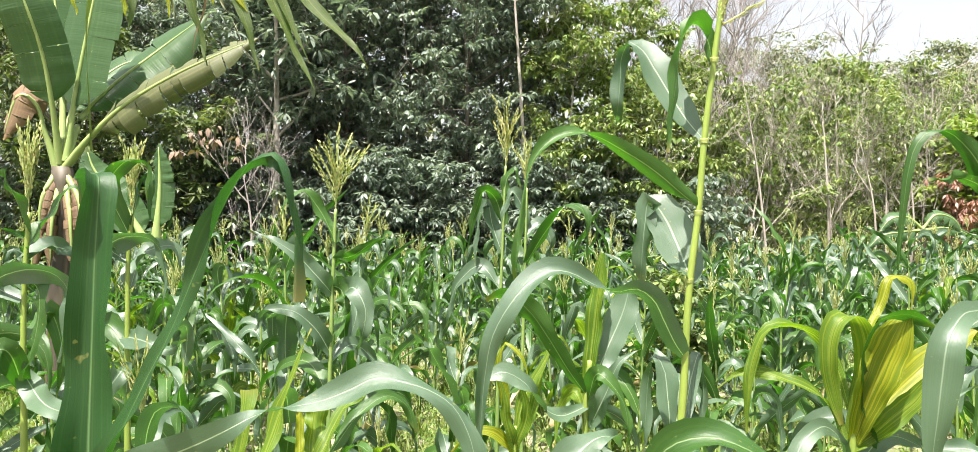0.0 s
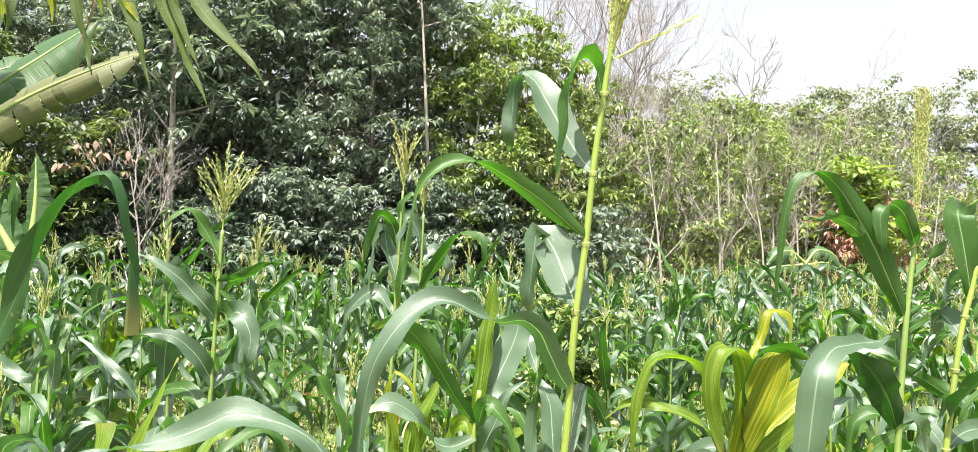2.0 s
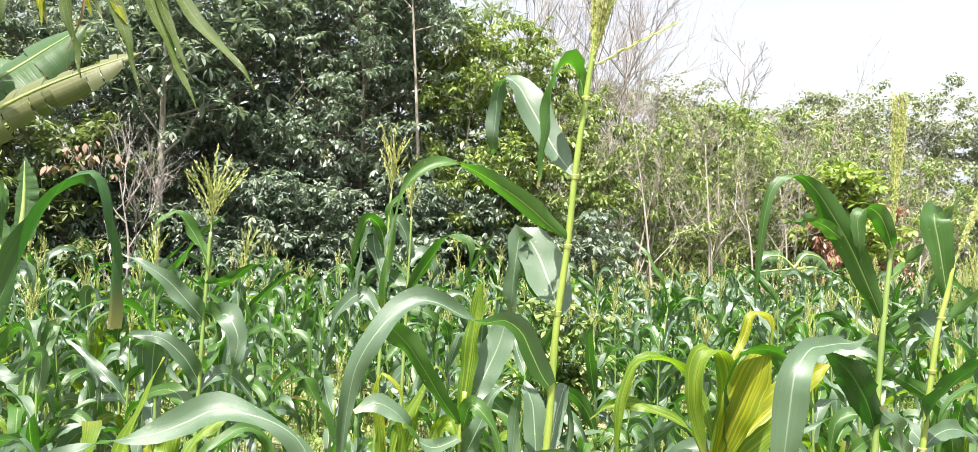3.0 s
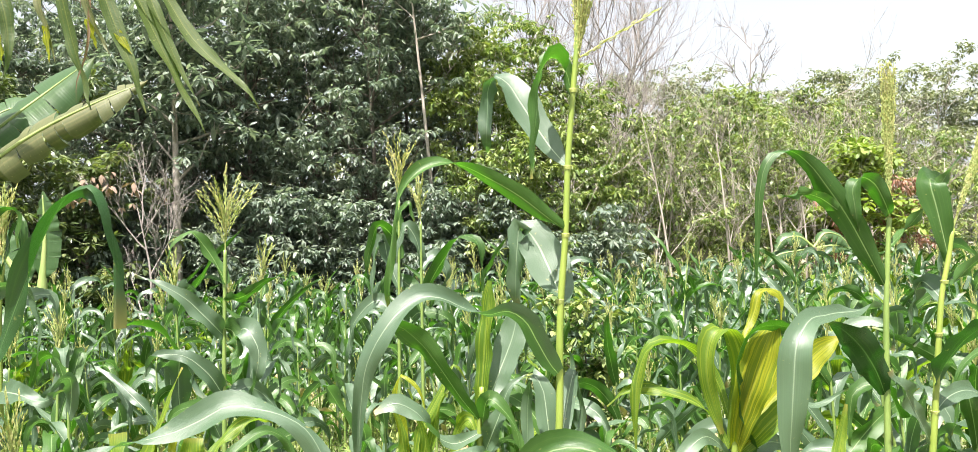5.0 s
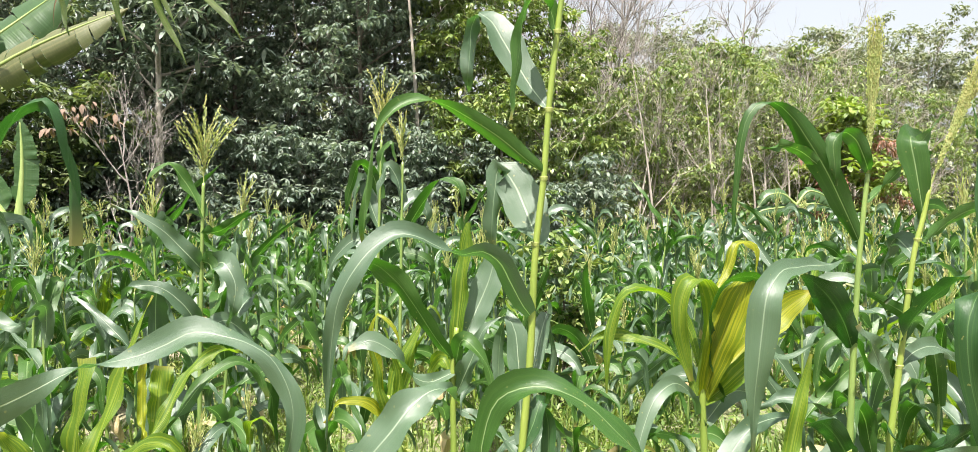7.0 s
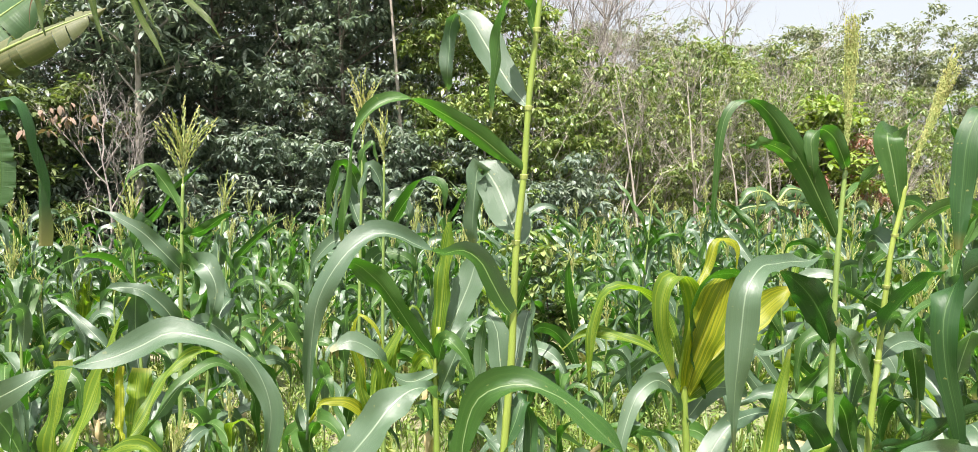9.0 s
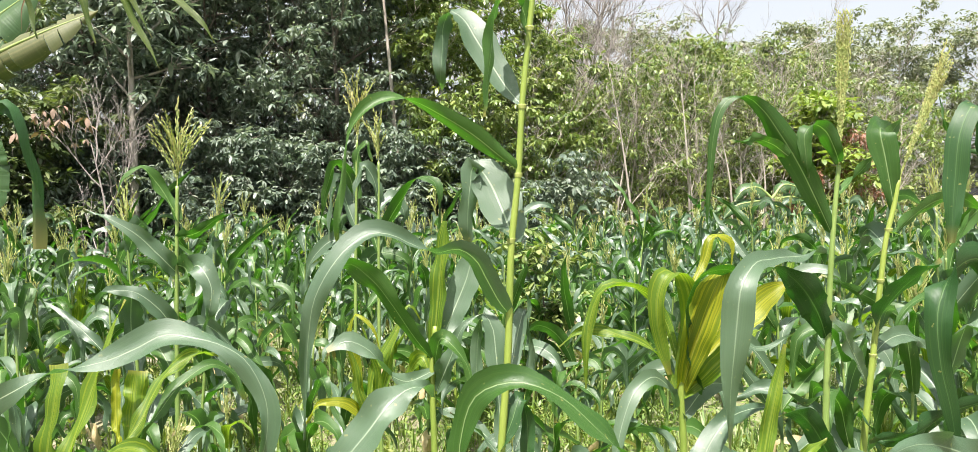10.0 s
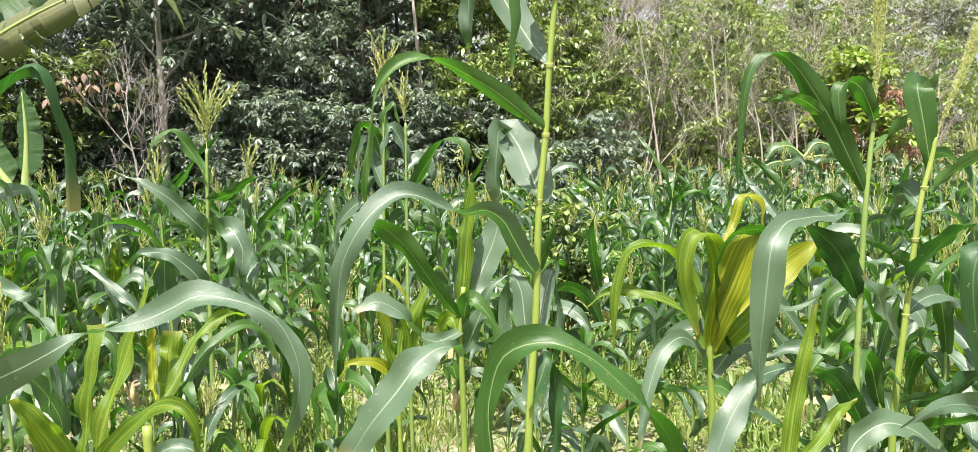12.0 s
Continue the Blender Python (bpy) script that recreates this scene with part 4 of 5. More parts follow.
leaf(leaning_corn, 0.06, (60, 64, 64, 55), (-0.001, 0.000, 1.070), (-0.057, -0.040, 1.146), (-0.114, -0.080, 1.222), (-0.154, -0.100, 1.276), material=corn_blue, widths=(0.011, 0.048, 0.049, 0.013), steps=26)
leaf(leaning_corn, 0.06, (-40, -58, -60, -50, -40), (0.091, 0.000, 1.468), (0.175, 0.040, 1.513), (0.273, 0.080, 1.548), (0.385, 0.120, 1.549), (0.486, 0.150, 1.494), material=corn_green, widths=(0.016, 0.044, 0.051, 0.038, 0.006), steps=26)
leaf(leaning_corn, 0.06, (50, 62, 55, 62, 60), (0.064, 0.000, 1.420), (0.073, 0.060, 1.455), (0.071, 0.100, 1.474), (0.059, 0.120, 1.432), (0.044, 0.120, 1.356), material=corn_blue, widths=(0.019, 0.058, 0.051, 0.040, 0.007), steps=26)
leaf(leaning_corn, 0.06, (-40, -55, -60, -50, -40), (-0.014, 0.000, 0.992), (-0.028, -0.100, 0.954), (-0.012, -0.160, 0.970), (0.016, -0.220, 1.023), (0.047, -0.250, 1.065), material=corn_shaded, widths=(0.016, 0.034, 0.038, 0.027, 0.005), steps=26)
edge_corn = corn((1.407, 1.550, 0), "corn plant with long hanging leaves coloured dark as in shade")
stem(edge_corn, 0.014, 0.007, (0, 0, 0), (-0.002, 0.000, 1.040), (-0.001, 0.000, 1.425), (-0.006, 0.000, 1.615), (-0.000, 0.000, 1.804))
leaf(edge_corn, 0.06, (-40, -50, 40, 60, 62, 50), (-0.005, 0.000, 1.514), (-0.020, 0.000, 1.660), (-0.080, -0.030, 1.739), (-0.112, -0.040, 1.695), (-0.129, -0.040, 1.586), (-0.138, -0.040, 1.467), material=corn_shaded, steps=26, widths=(0.027, 0.049, 0.045, 0.043, 0.047, 0.013))
leaf(edge_corn, 0.06, (-60, -65, -50, 55, 68, 70, 50), (0.000, 0.000, 1.361), (-0.061, -0.020, 1.431), (-0.143, -0.050, 1.409), (-0.181, -0.060, 1.351), (-0.181, -0.060, 1.242), (-0.150, -0.050, 1.133), (-0.129, -0.040, 1.042), material=corn_shaded, steps=28, widths=(0.026, 0.058, 0.063, 0.052, 0.039, 0.033, 0.006))
leaf(edge_corn, 0.06, (-50, -60, -60, -40), (-0.001, 0.000, 1.143), (-0.100, 0.000, 1.124), (-0.240, -0.050, 1.094), (-0.346, -0.080, 1.101), material=corn_shaded, widths=(0.026, 0.047, 0.041, 0.007))
leaf(edge_corn, 0.0344, (50, 50, 30), (-0.006, -0.000, 1.628), (-0.050, 0.050, 1.665), (-0.050, 0.100, 1.756), (-0.059, 0.100, 1.796), taper=1.05, belly=0.32)
leaf(edge_corn, 0.0774, (55, 60, 60, 40), (-0.001, 0.000, 0.962), (-0.219, -0.150, 1.093), (-0.389, -0.250, 1.140), (-0.491, -0.300, 1.127), material=corn_blue, taper=1.05, belly=0.32)
leaf(edge_corn, 0.06, (52, 56, 58, 54, 50, 40), (-0.417, 0.000, 0.934), (-0.384, 0.000, 1.001), (-0.325, 0.000, 1.031), (-0.265, 0.000, 1.012), (-0.218, 0.000, 0.970), (-0.191, 0.000, 0.917), material=corn_blue, widths=(0.042, 0.050, 0.056, 0.052, 0.046, 0.021), steps=26)
shoot_corn = corn((0.826, 1.450, 0), "young corn shoot with one upright lime-green blade")
stem(shoot_corn, 0.008, 0.006, (0, 0, 0), (-0.000, 0.000, 0.984))
leaf(shoot_corn, 0.06, (55, 60, 60, 50), (-0.000, 0.000, 0.996), (0.016, 0.000, 1.111), (0.038, -0.000, 1.214), (0.058, 0.000, 1.296), material=corn_lime, widths=(0.030, 0.030, 0.024, 0.005))
leaf(shoot_corn, 0.06, (50, 55, 50), (-0.000, 0.000, 0.984), (0.097, 0.050, 1.031), (0.152, 0.080, 1.073), (0.197, 0.100, 1.083), material=corn_lime, widths=(0.024, 0.026, 0.022, 0.005))
yellow_corn = corn((1.082, 2.470, 0), "yellowing corn plant with broad striped leaves")
stem(yellow_corn, 0.017, 0.008, (0, 0, 0), (0.004, 0.000, 0.833), (-0.000, 0.000, 0.976), (0.008, 0.000, 1.149), (0.029, 0.000, 1.303), material=stalk_yellow)
leaf(yellow_corn, 0.06, (30, 40, 40, 20), (0.056, 0.000, 0.964), (0.011, -0.050, 1.120), (-0.014, -0.100, 1.258), (0.019, -0.120, 1.339), (0.105, -0.120, 1.357), (0.182, -0.120, 1.326), material=corn_green, widths=(0.030, 0.036, 0.038, 0.042, 0.055, 0.023))
leaf(yellow_corn, 0.06, (60, 60, 40, 60, 60), (0.029, 0.000, 1.264), (0.108, 0.050, 1.375), (0.152, 0.060, 1.452), (0.188, 0.060, 1.444), (0.198, 0.050, 1.343), material=corn_yellow, widths=(0.016, 0.028, 0.034, 0.026, 0.007))
leaf(yellow_corn, 0.06, (-40, -50, -40, 20, 55, 65, 60), (-0.009, 0.000, 1.073), (-0.033, 0.050, 1.202), (-0.081, 0.070, 1.275), (-0.153, 0.080, 1.300), (-0.220, 0.080, 1.290), (-0.265, 0.080, 1.204), (-0.279, 0.080, 1.087), (-0.284, 0.080, 0.979), material=corn_lime, widths=(0.018, 0.032, 0.045, 0.078, 0.053, 0.035, 0.022, 0.006))
leaf(yellow_corn, 0.0731, (50, 60, 50), (0.009, 0.000, 0.899), (0.150, 0.100, 0.967), (0.258, 0.150, 0.931), (0.359, 0.200, 0.853), material=corn_blue, taper=1.05, belly=0.32)
leaf(yellow_corn, 0.0688, (50, 60, 60, 30), (0.005, 0.000, 0.880), (-0.016, 0.100, 1.024), (-0.061, 0.120, 1.008), (-0.125, 0.150, 0.866), (-0.148, 0.150, 0.745), material=corn_blue, taper=1.05, belly=0.32)
leaf(yellow_corn, 0.0602, (40, 50, 20), (0.014, 0.000, 1.149), (0.219, 0.200, 1.174), (0.375, 0.250, 1.044), (0.562, 0.300, 1.083), material=corn_blue, taper=1.05, belly=0.32)
leaf(yellow_corn, 0.06, (-60, -66, -68, -60, -30, 50, 64, 68, 66, 60), (-0.011, 0.000, 1.002), (0.005, -0.020, 1.099), (0.016, -0.040, 1.207), (0.005, -0.060, 1.295), (-0.029, -0.070, 1.347), (-0.072, -0.080, 1.342), (-0.097, -0.080, 1.292), (-0.103, -0.080, 1.218), (-0.085, -0.070, 1.131), (-0.057, -0.060, 1.040), material=corn_lime, widths=(0.026, 0.048, 0.057, 0.066, 0.047, 0.053, 0.058, 0.047, 0.041, 0.010), steps=32)
leaf(yellow_corn, 0.06, (60, 66, 68, 68, 60, 50), (0.005, 0.000, 0.977), (0.018, -0.050, 1.093), (0.046, -0.080, 1.201), (0.074, -0.100, 1.292), (0.101, -0.100, 1.347), (0.117, -0.100, 1.369), material=corn_yellow, widths=(0.033, 0.080, 0.113, 0.103, 0.047, 0.008), fold=0.5)
leaf(yellow_corn, 0.06, (60, 66, 68, 68, 62, 50), (0.009, 0.000, 0.987), (0.092, 0.020, 1.067), (0.184, 0.050, 1.141), (0.273, 0.060, 1.212), (0.345, 0.060, 1.265), (0.396, 0.060, 1.291), material=corn_yellow, widths=(0.036, 0.079, 0.103, 0.097, 0.064, 0.008), fold=0.5)
leaf(yellow_corn, 0.06, (60, 64, 66, 66, 55), (0.005, 0.000, 0.958), (0.047, -0.020, 0.999), (0.091, -0.060, 1.063), (0.142, -0.080, 1.121), (0.182, -0.100, 1.197), material=corn_lime, widths=(0.026, 0.049, 0.067, 0.057, 0.013), steps=26)
leaf(yellow_corn, 0.06, (-50, -50, 30, 52, 54, 50, 40), (-0.019, 0.000, 0.979), (-0.039, 0.030, 1.053), (-0.082, 0.060, 1.105), (-0.156, 0.080, 1.138), (-0.231, 0.100, 1.163), (-0.296, 0.110, 1.152), (-0.360, 0.120, 1.110), material=corn_lime, widths=(0.020, 0.026, 0.030, 0.043, 0.042, 0.023, 0.005), steps=26)
leaf(yellow_corn, 0.06, (50, 55, 60, 62, 64, 62, 50), (-0.020, 0.000, 0.920), (-0.073, -0.060, 1.014), (-0.126, -0.100, 1.044), (-0.194, -0.140, 1.016), (-0.239, -0.160, 0.935), (-0.270, -0.180, 0.833), (-0.285, -0.190, 0.746), material=corn_blue, widths=(0.016, 0.035, 0.047, 0.052, 0.045, 0.027, 0.004), steps=26)
tasselled_corn = corn((-0.559, 3.070, 0), "corn plant with a wide feathery straw tassel")
stem(tasselled_corn, 0.012, 0.006, (0, 0, 0), (0.003, 0.000, 0.928), (0.015, -0.000, 1.353), (0.027, -0.000, 1.665))
plume(tasselled_corn, (0.027, 0.000, 1.661), (0.038, 0.000, 1.970), 22, 0.44, 11, size=0.0105)
leaf(tasselled_corn, 0.0559, (40, 30, 40, 50), (0.029, 0.000, 1.543), (-0.042, 0.000, 1.677), (-0.089, -0.030, 1.734), (-0.140, -0.040, 1.694), (-0.166, -0.040, 1.627), taper=1.05, belly=0.32)
leaf(tasselled_corn, 0.0516, (-40, -50, -40), (0.023, 0.000, 1.482), (0.099, -0.050, 1.498), (0.180, -0.080, 1.548), (0.243, -0.100, 1.569), taper=1.05, belly=0.32)
leaf(tasselled_corn, 0.0731, (50, 60, 55, 40), (0.015, 0.000, 1.357), (-0.041, -0.050, 1.435), (-0.091, -0.080, 1.496), (-0.171, -0.100, 1.553), (-0.256, -0.100, 1.593), material=corn_blue, taper=1.05, belly=0.32)
leaf(tasselled_corn, 0.0688, (50, 60, 60, -30), (0.009, 0.000, 1.141), (-0.044, -0.050, 1.244), (-0.115, -0.080, 1.304), (-0.200, -0.100, 1.301), (-0.242, -0.100, 1.238), material=corn_blue, taper=1.05, belly=0.32)
leaf(tasselled_corn, 0.086, (60, 65, 65, 60), (0.054, 0.000, 1.363), (0.117, -0.100, 1.380), (0.153, -0.120, 1.316), (0.139, -0.120, 1.208), (0.115, -0.100, 1.130), material=corn_blue, taper=1.05, belly=0.32)
leaf(tasselled_corn, 0.0946, (-60, -65, -60), (0.015, 0.000, 1.386), (0.056, -0.050, 1.373), (0.072, -0.070, 1.318), (0.044, -0.080, 1.267), taper=1.05, belly=0.32)
leaf(tasselled_corn, 0.0688, (50, 60, 50), (0.006, 0.000, 1.107), (0.075, 0.100, 1.158), (0.155, 0.150, 1.078), (0.200, 0.150, 0.982), material=corn_blue, taper=1.05, belly=0.32)
leaf(tasselled_corn, 0.0688, (50, 60, 50), (0.004, 0.000, 0.973), (-0.105, 0.100, 1.095), (-0.208, 0.150, 1.067), (-0.255, 0.150, 0.952), taper=1.05, belly=0.32)
paired_corn = corn((0.053, 3.500, 0), "corn plant with a slim straw tassel beside its twin", "paired corn plants")
stem(paired_corn, 0.011, 0.005, (0, 0, 0), (0.012, 0.000, 1.018), (0.030, -0.000, 1.536), (0.043, 0.000, 1.855))
plume(paired_corn, (0.043, 0.000, 1.850), (0.055, 0.000, 2.147), 14, 0.34, 21, size=0.012)
leaf(paired_corn, 0.0645, (-55, -60, -20, -50, -50), (0.034, 0.000, 1.607), (-0.008, 0.000, 1.730), (-0.043, -0.030, 1.752), (-0.082, -0.040, 1.667), (-0.119, -0.030, 1.479), taper=1.05, belly=0.32)
leaf(paired_corn, 0.0516, (50, 40, 50, 50), (0.038, 0.000, 1.698), (0.060, -0.020, 1.822), (0.081, -0.030, 1.839), (0.098, -0.030, 1.761), taper=1.05, belly=0.32)
leaf(paired_corn, 0.0688, (55, 60, 40, 55), (0.029, 0.000, 1.489), (-0.016, 0.030, 1.621), (-0.031, 0.030, 1.700), (-0.068, 0.030, 1.622), (-0.087, 0.030, 1.438), material=corn_blue, taper=1.05, belly=0.32)
leaf(paired_corn, 0.0688, (50, 60, 50), (0.024, 0.000, 1.332), (-0.067, 0.050, 1.437), (-0.161, 0.080, 1.358), (-0.205, 0.100, 1.170), material=corn_blue, taper=1.05, belly=0.32)
leaf(paired_corn, 0.0688, (50, 60, 50), (0.021, 0.000, 1.254), (0.117, 0.100, 1.377), (0.225, 0.100, 1.348), (0.249, 0.100, 1.158), taper=1.05, belly=0.32)
paired_corn_twin = corn((0.157, 3.450, 0), "corn plant with a slim straw tassel beside its twin", "paired corn plants")
stem(paired_corn_twin, 0.011, 0.005, (0, 0, 0), (0.006, 0.000, 1.023), (0.019, -0.000, 1.535), (0.025, 0.000, 1.760))
plume(paired_corn_twin, (0.025, 0.000, 1.755), (0.015, 0.000, 1.969), 11, 0.3, 22, size=0.012)
leaf(paired_corn_twin, 0.0602, (50, 50, 50, 50), (0.020, 0.000, 1.605), (-0.007, -0.020, 1.708), (-0.034, -0.030, 1.743), (-0.063, -0.030, 1.690), (-0.082, -0.030, 1.593), material=corn_blue, taper=1.05, belly=0.32)
leaf(paired_corn_twin, 0.0731, (-45, -50, 20, 55, 55), (0.020, 0.000, 1.450), (0.117, -0.030, 1.604), (0.199, -0.050, 1.694), (0.239, -0.060, 1.678), (0.264, -0.060, 1.576), (0.275, -0.050, 1.447), taper=1.05, belly=0.32)
leaf(paired_corn_twin, 0.0645, (55, 60, 50), (0.020, 0.000, 1.566), (0.080, 0.020, 1.612), (0.119, 0.030, 1.565), (0.112, 0.030, 1.447), material=corn_blue, taper=1.05, belly=0.32)
leaf(paired_corn_twin, 0.0688, (55, 60, 40), (0.014, 0.000, 1.385), (-0.025, 0.100, 1.487), (-0.118, 0.150, 1.541), (-0.147, 0.150, 1.381), taper=1.05, belly=0.32)
striped_corn = corn((0.311, 2.500, 0), "corn plant with upright striped yellow-green leaves")
stem(striped_corn, 0.013, 0.008, (0, 0, 0), (0.000, 0.000, 0.861), (0.001, 0.000, 1.095), (0.013, 0.000, 1.207), material=stalk_yellow)
leaf(striped_corn, 0.06, (60, 65, 60, 40), (0.004, 0.000, 1.110), (0.021, 0.000, 1.273), (0.038, 0.000, 1.428), (0.053, 0.000, 1.522), material=corn_lime, widths=(0.031, 0.048, 0.050, 0.020))
leaf(striped_corn, 0.06, (60, 68, 65, 40), (0.019, 0.000, 1.136), (0.067, 0.030, 1.236), (0.123, 0.050, 1.360), (0.141, 0.060, 1.427), material=corn_blue, widths=(0.035, 0.083, 0.095, 0.031))
leaf(striped_corn, 0.06, (-50, -60, -60, -60, -55, -30), (0.007, 0.000, 1.098), (-0.056, -0.040, 1.187), (-0.119, -0.070, 1.289), (-0.174, -0.090, 1.364), (-0.241, -0.100, 1.411), (-0.290, -0.100, 1.387), widths=(0.021, 0.046, 0.060, 0.068, 0.062, 0.014))
leaf(striped_corn, 0.06, (40, 55, -30, 55, 60, 40), (0.003, 0.000, 1.072), (-0.084, -0.060, 1.058), (-0.143, -0.100, 1.101), (-0.186, -0.120, 1.165), (-0.247, -0.130, 1.195), (-0.303, -0.130, 1.171), material=corn_blue, widths=(0.025, 0.047, 0.065, 0.058, 0.058, 0.012))
leaf(striped_corn, 0.0602, (50, 60, 60), (0.012, 0.000, 1.010), (0.053, -0.050, 1.121), (0.098, -0.060, 1.219), (0.151, -0.060, 1.249), material=corn_blue, taper=1.05, belly=0.32)
leaf(striped_corn, 0.0516, (50, 60, 40), (0.004, 0.000, 1.001), (-0.029, 0.050, 1.105), (-0.061, 0.100, 1.058), (-0.083, 0.100, 0.923), material=corn_lime, taper=1.05, belly=0.32)
leaf(striped_corn, 0.0516, (40, 60, 50), (0.007, 0.000, 1.095), (0.029, -0.100, 1.185), (0.089, -0.120, 1.114), (0.105, -0.120, 0.970), taper=1.05, belly=0.32)
young_corn = corn((0.113, 2.850, 0), "young corn plant with yellow-edged curling leaves")
stem(young_corn, 0.012, 0.007, (0, 0, 0), (0.001, 0.000, 0.843), (0.002, 0.000, 0.929), material=stalk_yellow)
leaf(young_corn, 0.0387, (50, 60, 60, 30, 55, 55), (0.001, 0.000, 0.843), (-0.034, 0.000, 1.037), (-0.048, -0.020, 1.167), (-0.031, -0.030, 1.215), (0.006, -0.040, 1.190), (0.054, -0.050, 1.060), material=corn_yellow, taper=1.05, belly=0.32)
leaf(young_corn, 0.043, (50, 60, 60, 30, 50), (0.001, 0.000, 0.843), (0.031, 0.030, 1.007), (0.105, 0.050, 1.142), (0.154, 0.060, 1.226), (0.189, 0.060, 1.171), material=corn_lime, taper=1.05, belly=0.32)
leaf(young_corn, 0.043, (50, 60, 60), (0.001, 0.000, 0.843), (0.052, 0.050, 0.937), (0.092, 0.080, 1.083), (0.134, 0.100, 1.222), material=corn_lime, taper=1.05, belly=0.32)
leaf(young_corn, 0.043, (50, 60, 50, 40), (-0.001, 0.000, 0.839), (-0.081, -0.030, 0.918), (-0.163, -0.050, 0.918), (-0.209, -0.050, 0.855), material=corn_yellow, taper=1.05, belly=0.32)
leaf(young_corn, 0.043, (50, 60, 50), (0.001, 0.000, 0.843), (-0.027, -0.030, 0.937), (-0.049, -0.040, 1.087), (-0.069, -0.050, 1.131), material=corn_lime, taper=1.05, belly=0.32)
leaf(young_corn, 0.043, (50, 60, 50), (0.001, 0.000, 0.843), (0.041, -0.050, 1.001), (0.001, -0.060, 1.130), (-0.008, -0.060, 1.172), material=corn_lime, taper=1.05, belly=0.32)
near_corn = corn((-0.43, 1.04, 0), "corn plant whose long blue-green leaf reaches across")
stem(near_corn, 0.014, 0.009, (0, 0, 0), (0.003, 0.000, 1.150), (0.012, 0.000, 1.270))
leaf(near_corn, 0.06, (104, 106, 104, 90, 40, -35, 20, 48, 56, 58, 52, 46, 44, 50, 62, 66, 66, 60), (0.042, 0.000, 1.319), (0.083, 0.000, 1.332), (0.125, 0.000, 1.349), (0.160, 0.000, 1.366), (0.185, 0.000, 1.379), (0.214, 0.000, 1.389), (0.238, 0.000, 1.392), (0.266, 0.000, 1.398), (0.299, 0.000, 1.411), (0.328, 0.000, 1.424), (0.359, 0.000, 1.419), (0.391, 0.000, 1.409), (0.415, 0.000, 1.393), (0.432, 0.000, 1.365), (0.441, 0.000, 1.331), (0.438, 0.000, 1.293), (0.427, 0.000, 1.256), (0.414, 0.000, 1.218), material=corn_blue, widths=(0.042, 0.046, 0.040, 0.028, 0.019, 0.016, 0.017, 0.027, 0.038, 0.041, 0.032, 0.027, 0.024, 0.020, 0.020, 0.021, 0.020, 0.013), steps=52, fold=0.15)
lime_corn = corn((-0.299, 1.500, 0), "bright lime-green corn plant with translucent upright leaves")
stem(lime_corn, 0.012, 0.008, (0, 0, 0), (-0.011, 0.000, 1.137), material=stalk_yellow)
leaf(lime_corn, 0.06, (62, 66, 68, 68, 66), (-0.118, 0.000, 1.060), (-0.111, 0.000, 1.136), (-0.101, 0.000, 1.212), (-0.090, 0.000, 1.276), (-0.089, 0.020, 1.315), material=corn_lime, widths=(0.018, 0.029, 0.033, 0.032, 0.032), steps=26)
leaf(lime_corn, 0.06, (56, 60, 62, 60, 56, 50), (-0.097, -0.020, 1.066), (-0.077, -0.020, 1.140), (-0.058, 0.000, 1.209), (-0.040, 0.020, 1.269), (-0.020, 0.030, 1.332), (0.009, 0.050, 1.418), material=corn_lime, widths=(0.014, 0.027, 0.034, 0.027, 0.016, 0.003), steps=26)
leaf(lime_corn, 0.06, (66, 68, 68, 66), (0.009, 0.040, 1.160), (0.007, 0.080, 1.201), (0.008, 0.100, 1.243), (0.011, 0.110, 1.281), material=corn_lime, widths=(0.013, 0.038, 0.041, 0.036), steps=26)
leaf(lime_corn, 0.06, (60, 62, 62, 60), (0.006, 0.000, 1.172), (-0.006, 0.030, 1.220), (-0.007, 0.040, 1.262), (-0.009, 0.050, 1.296), material=corn_yellow, widths=(0.007, 0.016, 0.015, 0.009), steps=26)
leaf(lime_corn, 0.06, (56, 60, 60, 52, 44, 40), (0.013, 0.000, 1.177), (0.036, 0.020, 1.207), (0.053, 0.040, 1.248), (0.077, 0.060, 1.287), (0.115, 0.080, 1.309), (0.156, 0.100, 1.310), material=corn_lime, widths=(0.011, 0.024, 0.025, 0.023, 0.017, 0.004), steps=26)
leaf(lime_corn, 0.06, (56, 58, 54, 48, 50, 50), (0.026, 0.000, 1.160), (0.054, 0.060, 1.209), (0.095, 0.100, 1.261), (0.139, 0.140, 1.280), (0.170, 0.160, 1.256), (0.183, 0.170, 1.204), material=corn_green, widths=(0.011, 0.021, 0.023, 0.020, 0.016, 0.003), steps=26)
leaf(lime_corn, 0.06, (52, 56, 52, 34, 50, 56, 56), (-0.067, -0.100, 1.084), (-0.008, -0.160, 1.159), (0.036, -0.200, 1.200), (0.073, -0.220, 1.231), (0.112, -0.240, 1.229), (0.131, -0.240, 1.197), (0.135, -0.240, 1.150), material=corn_lime, widths=(0.022, 0.035, 0.031, 0.018, 0.020, 0.020, 0.006), steps=26)
leaf(lime_corn, 0.06, (56, 60, 58, 50), (-0.088, -0.100, 1.065), (-0.105, -0.150, 1.161), (-0.121, -0.180, 1.216), (-0.134, -0.200, 1.249), material=corn_lime, widths=(0.042, 0.047, 0.031, 0.006), steps=26)
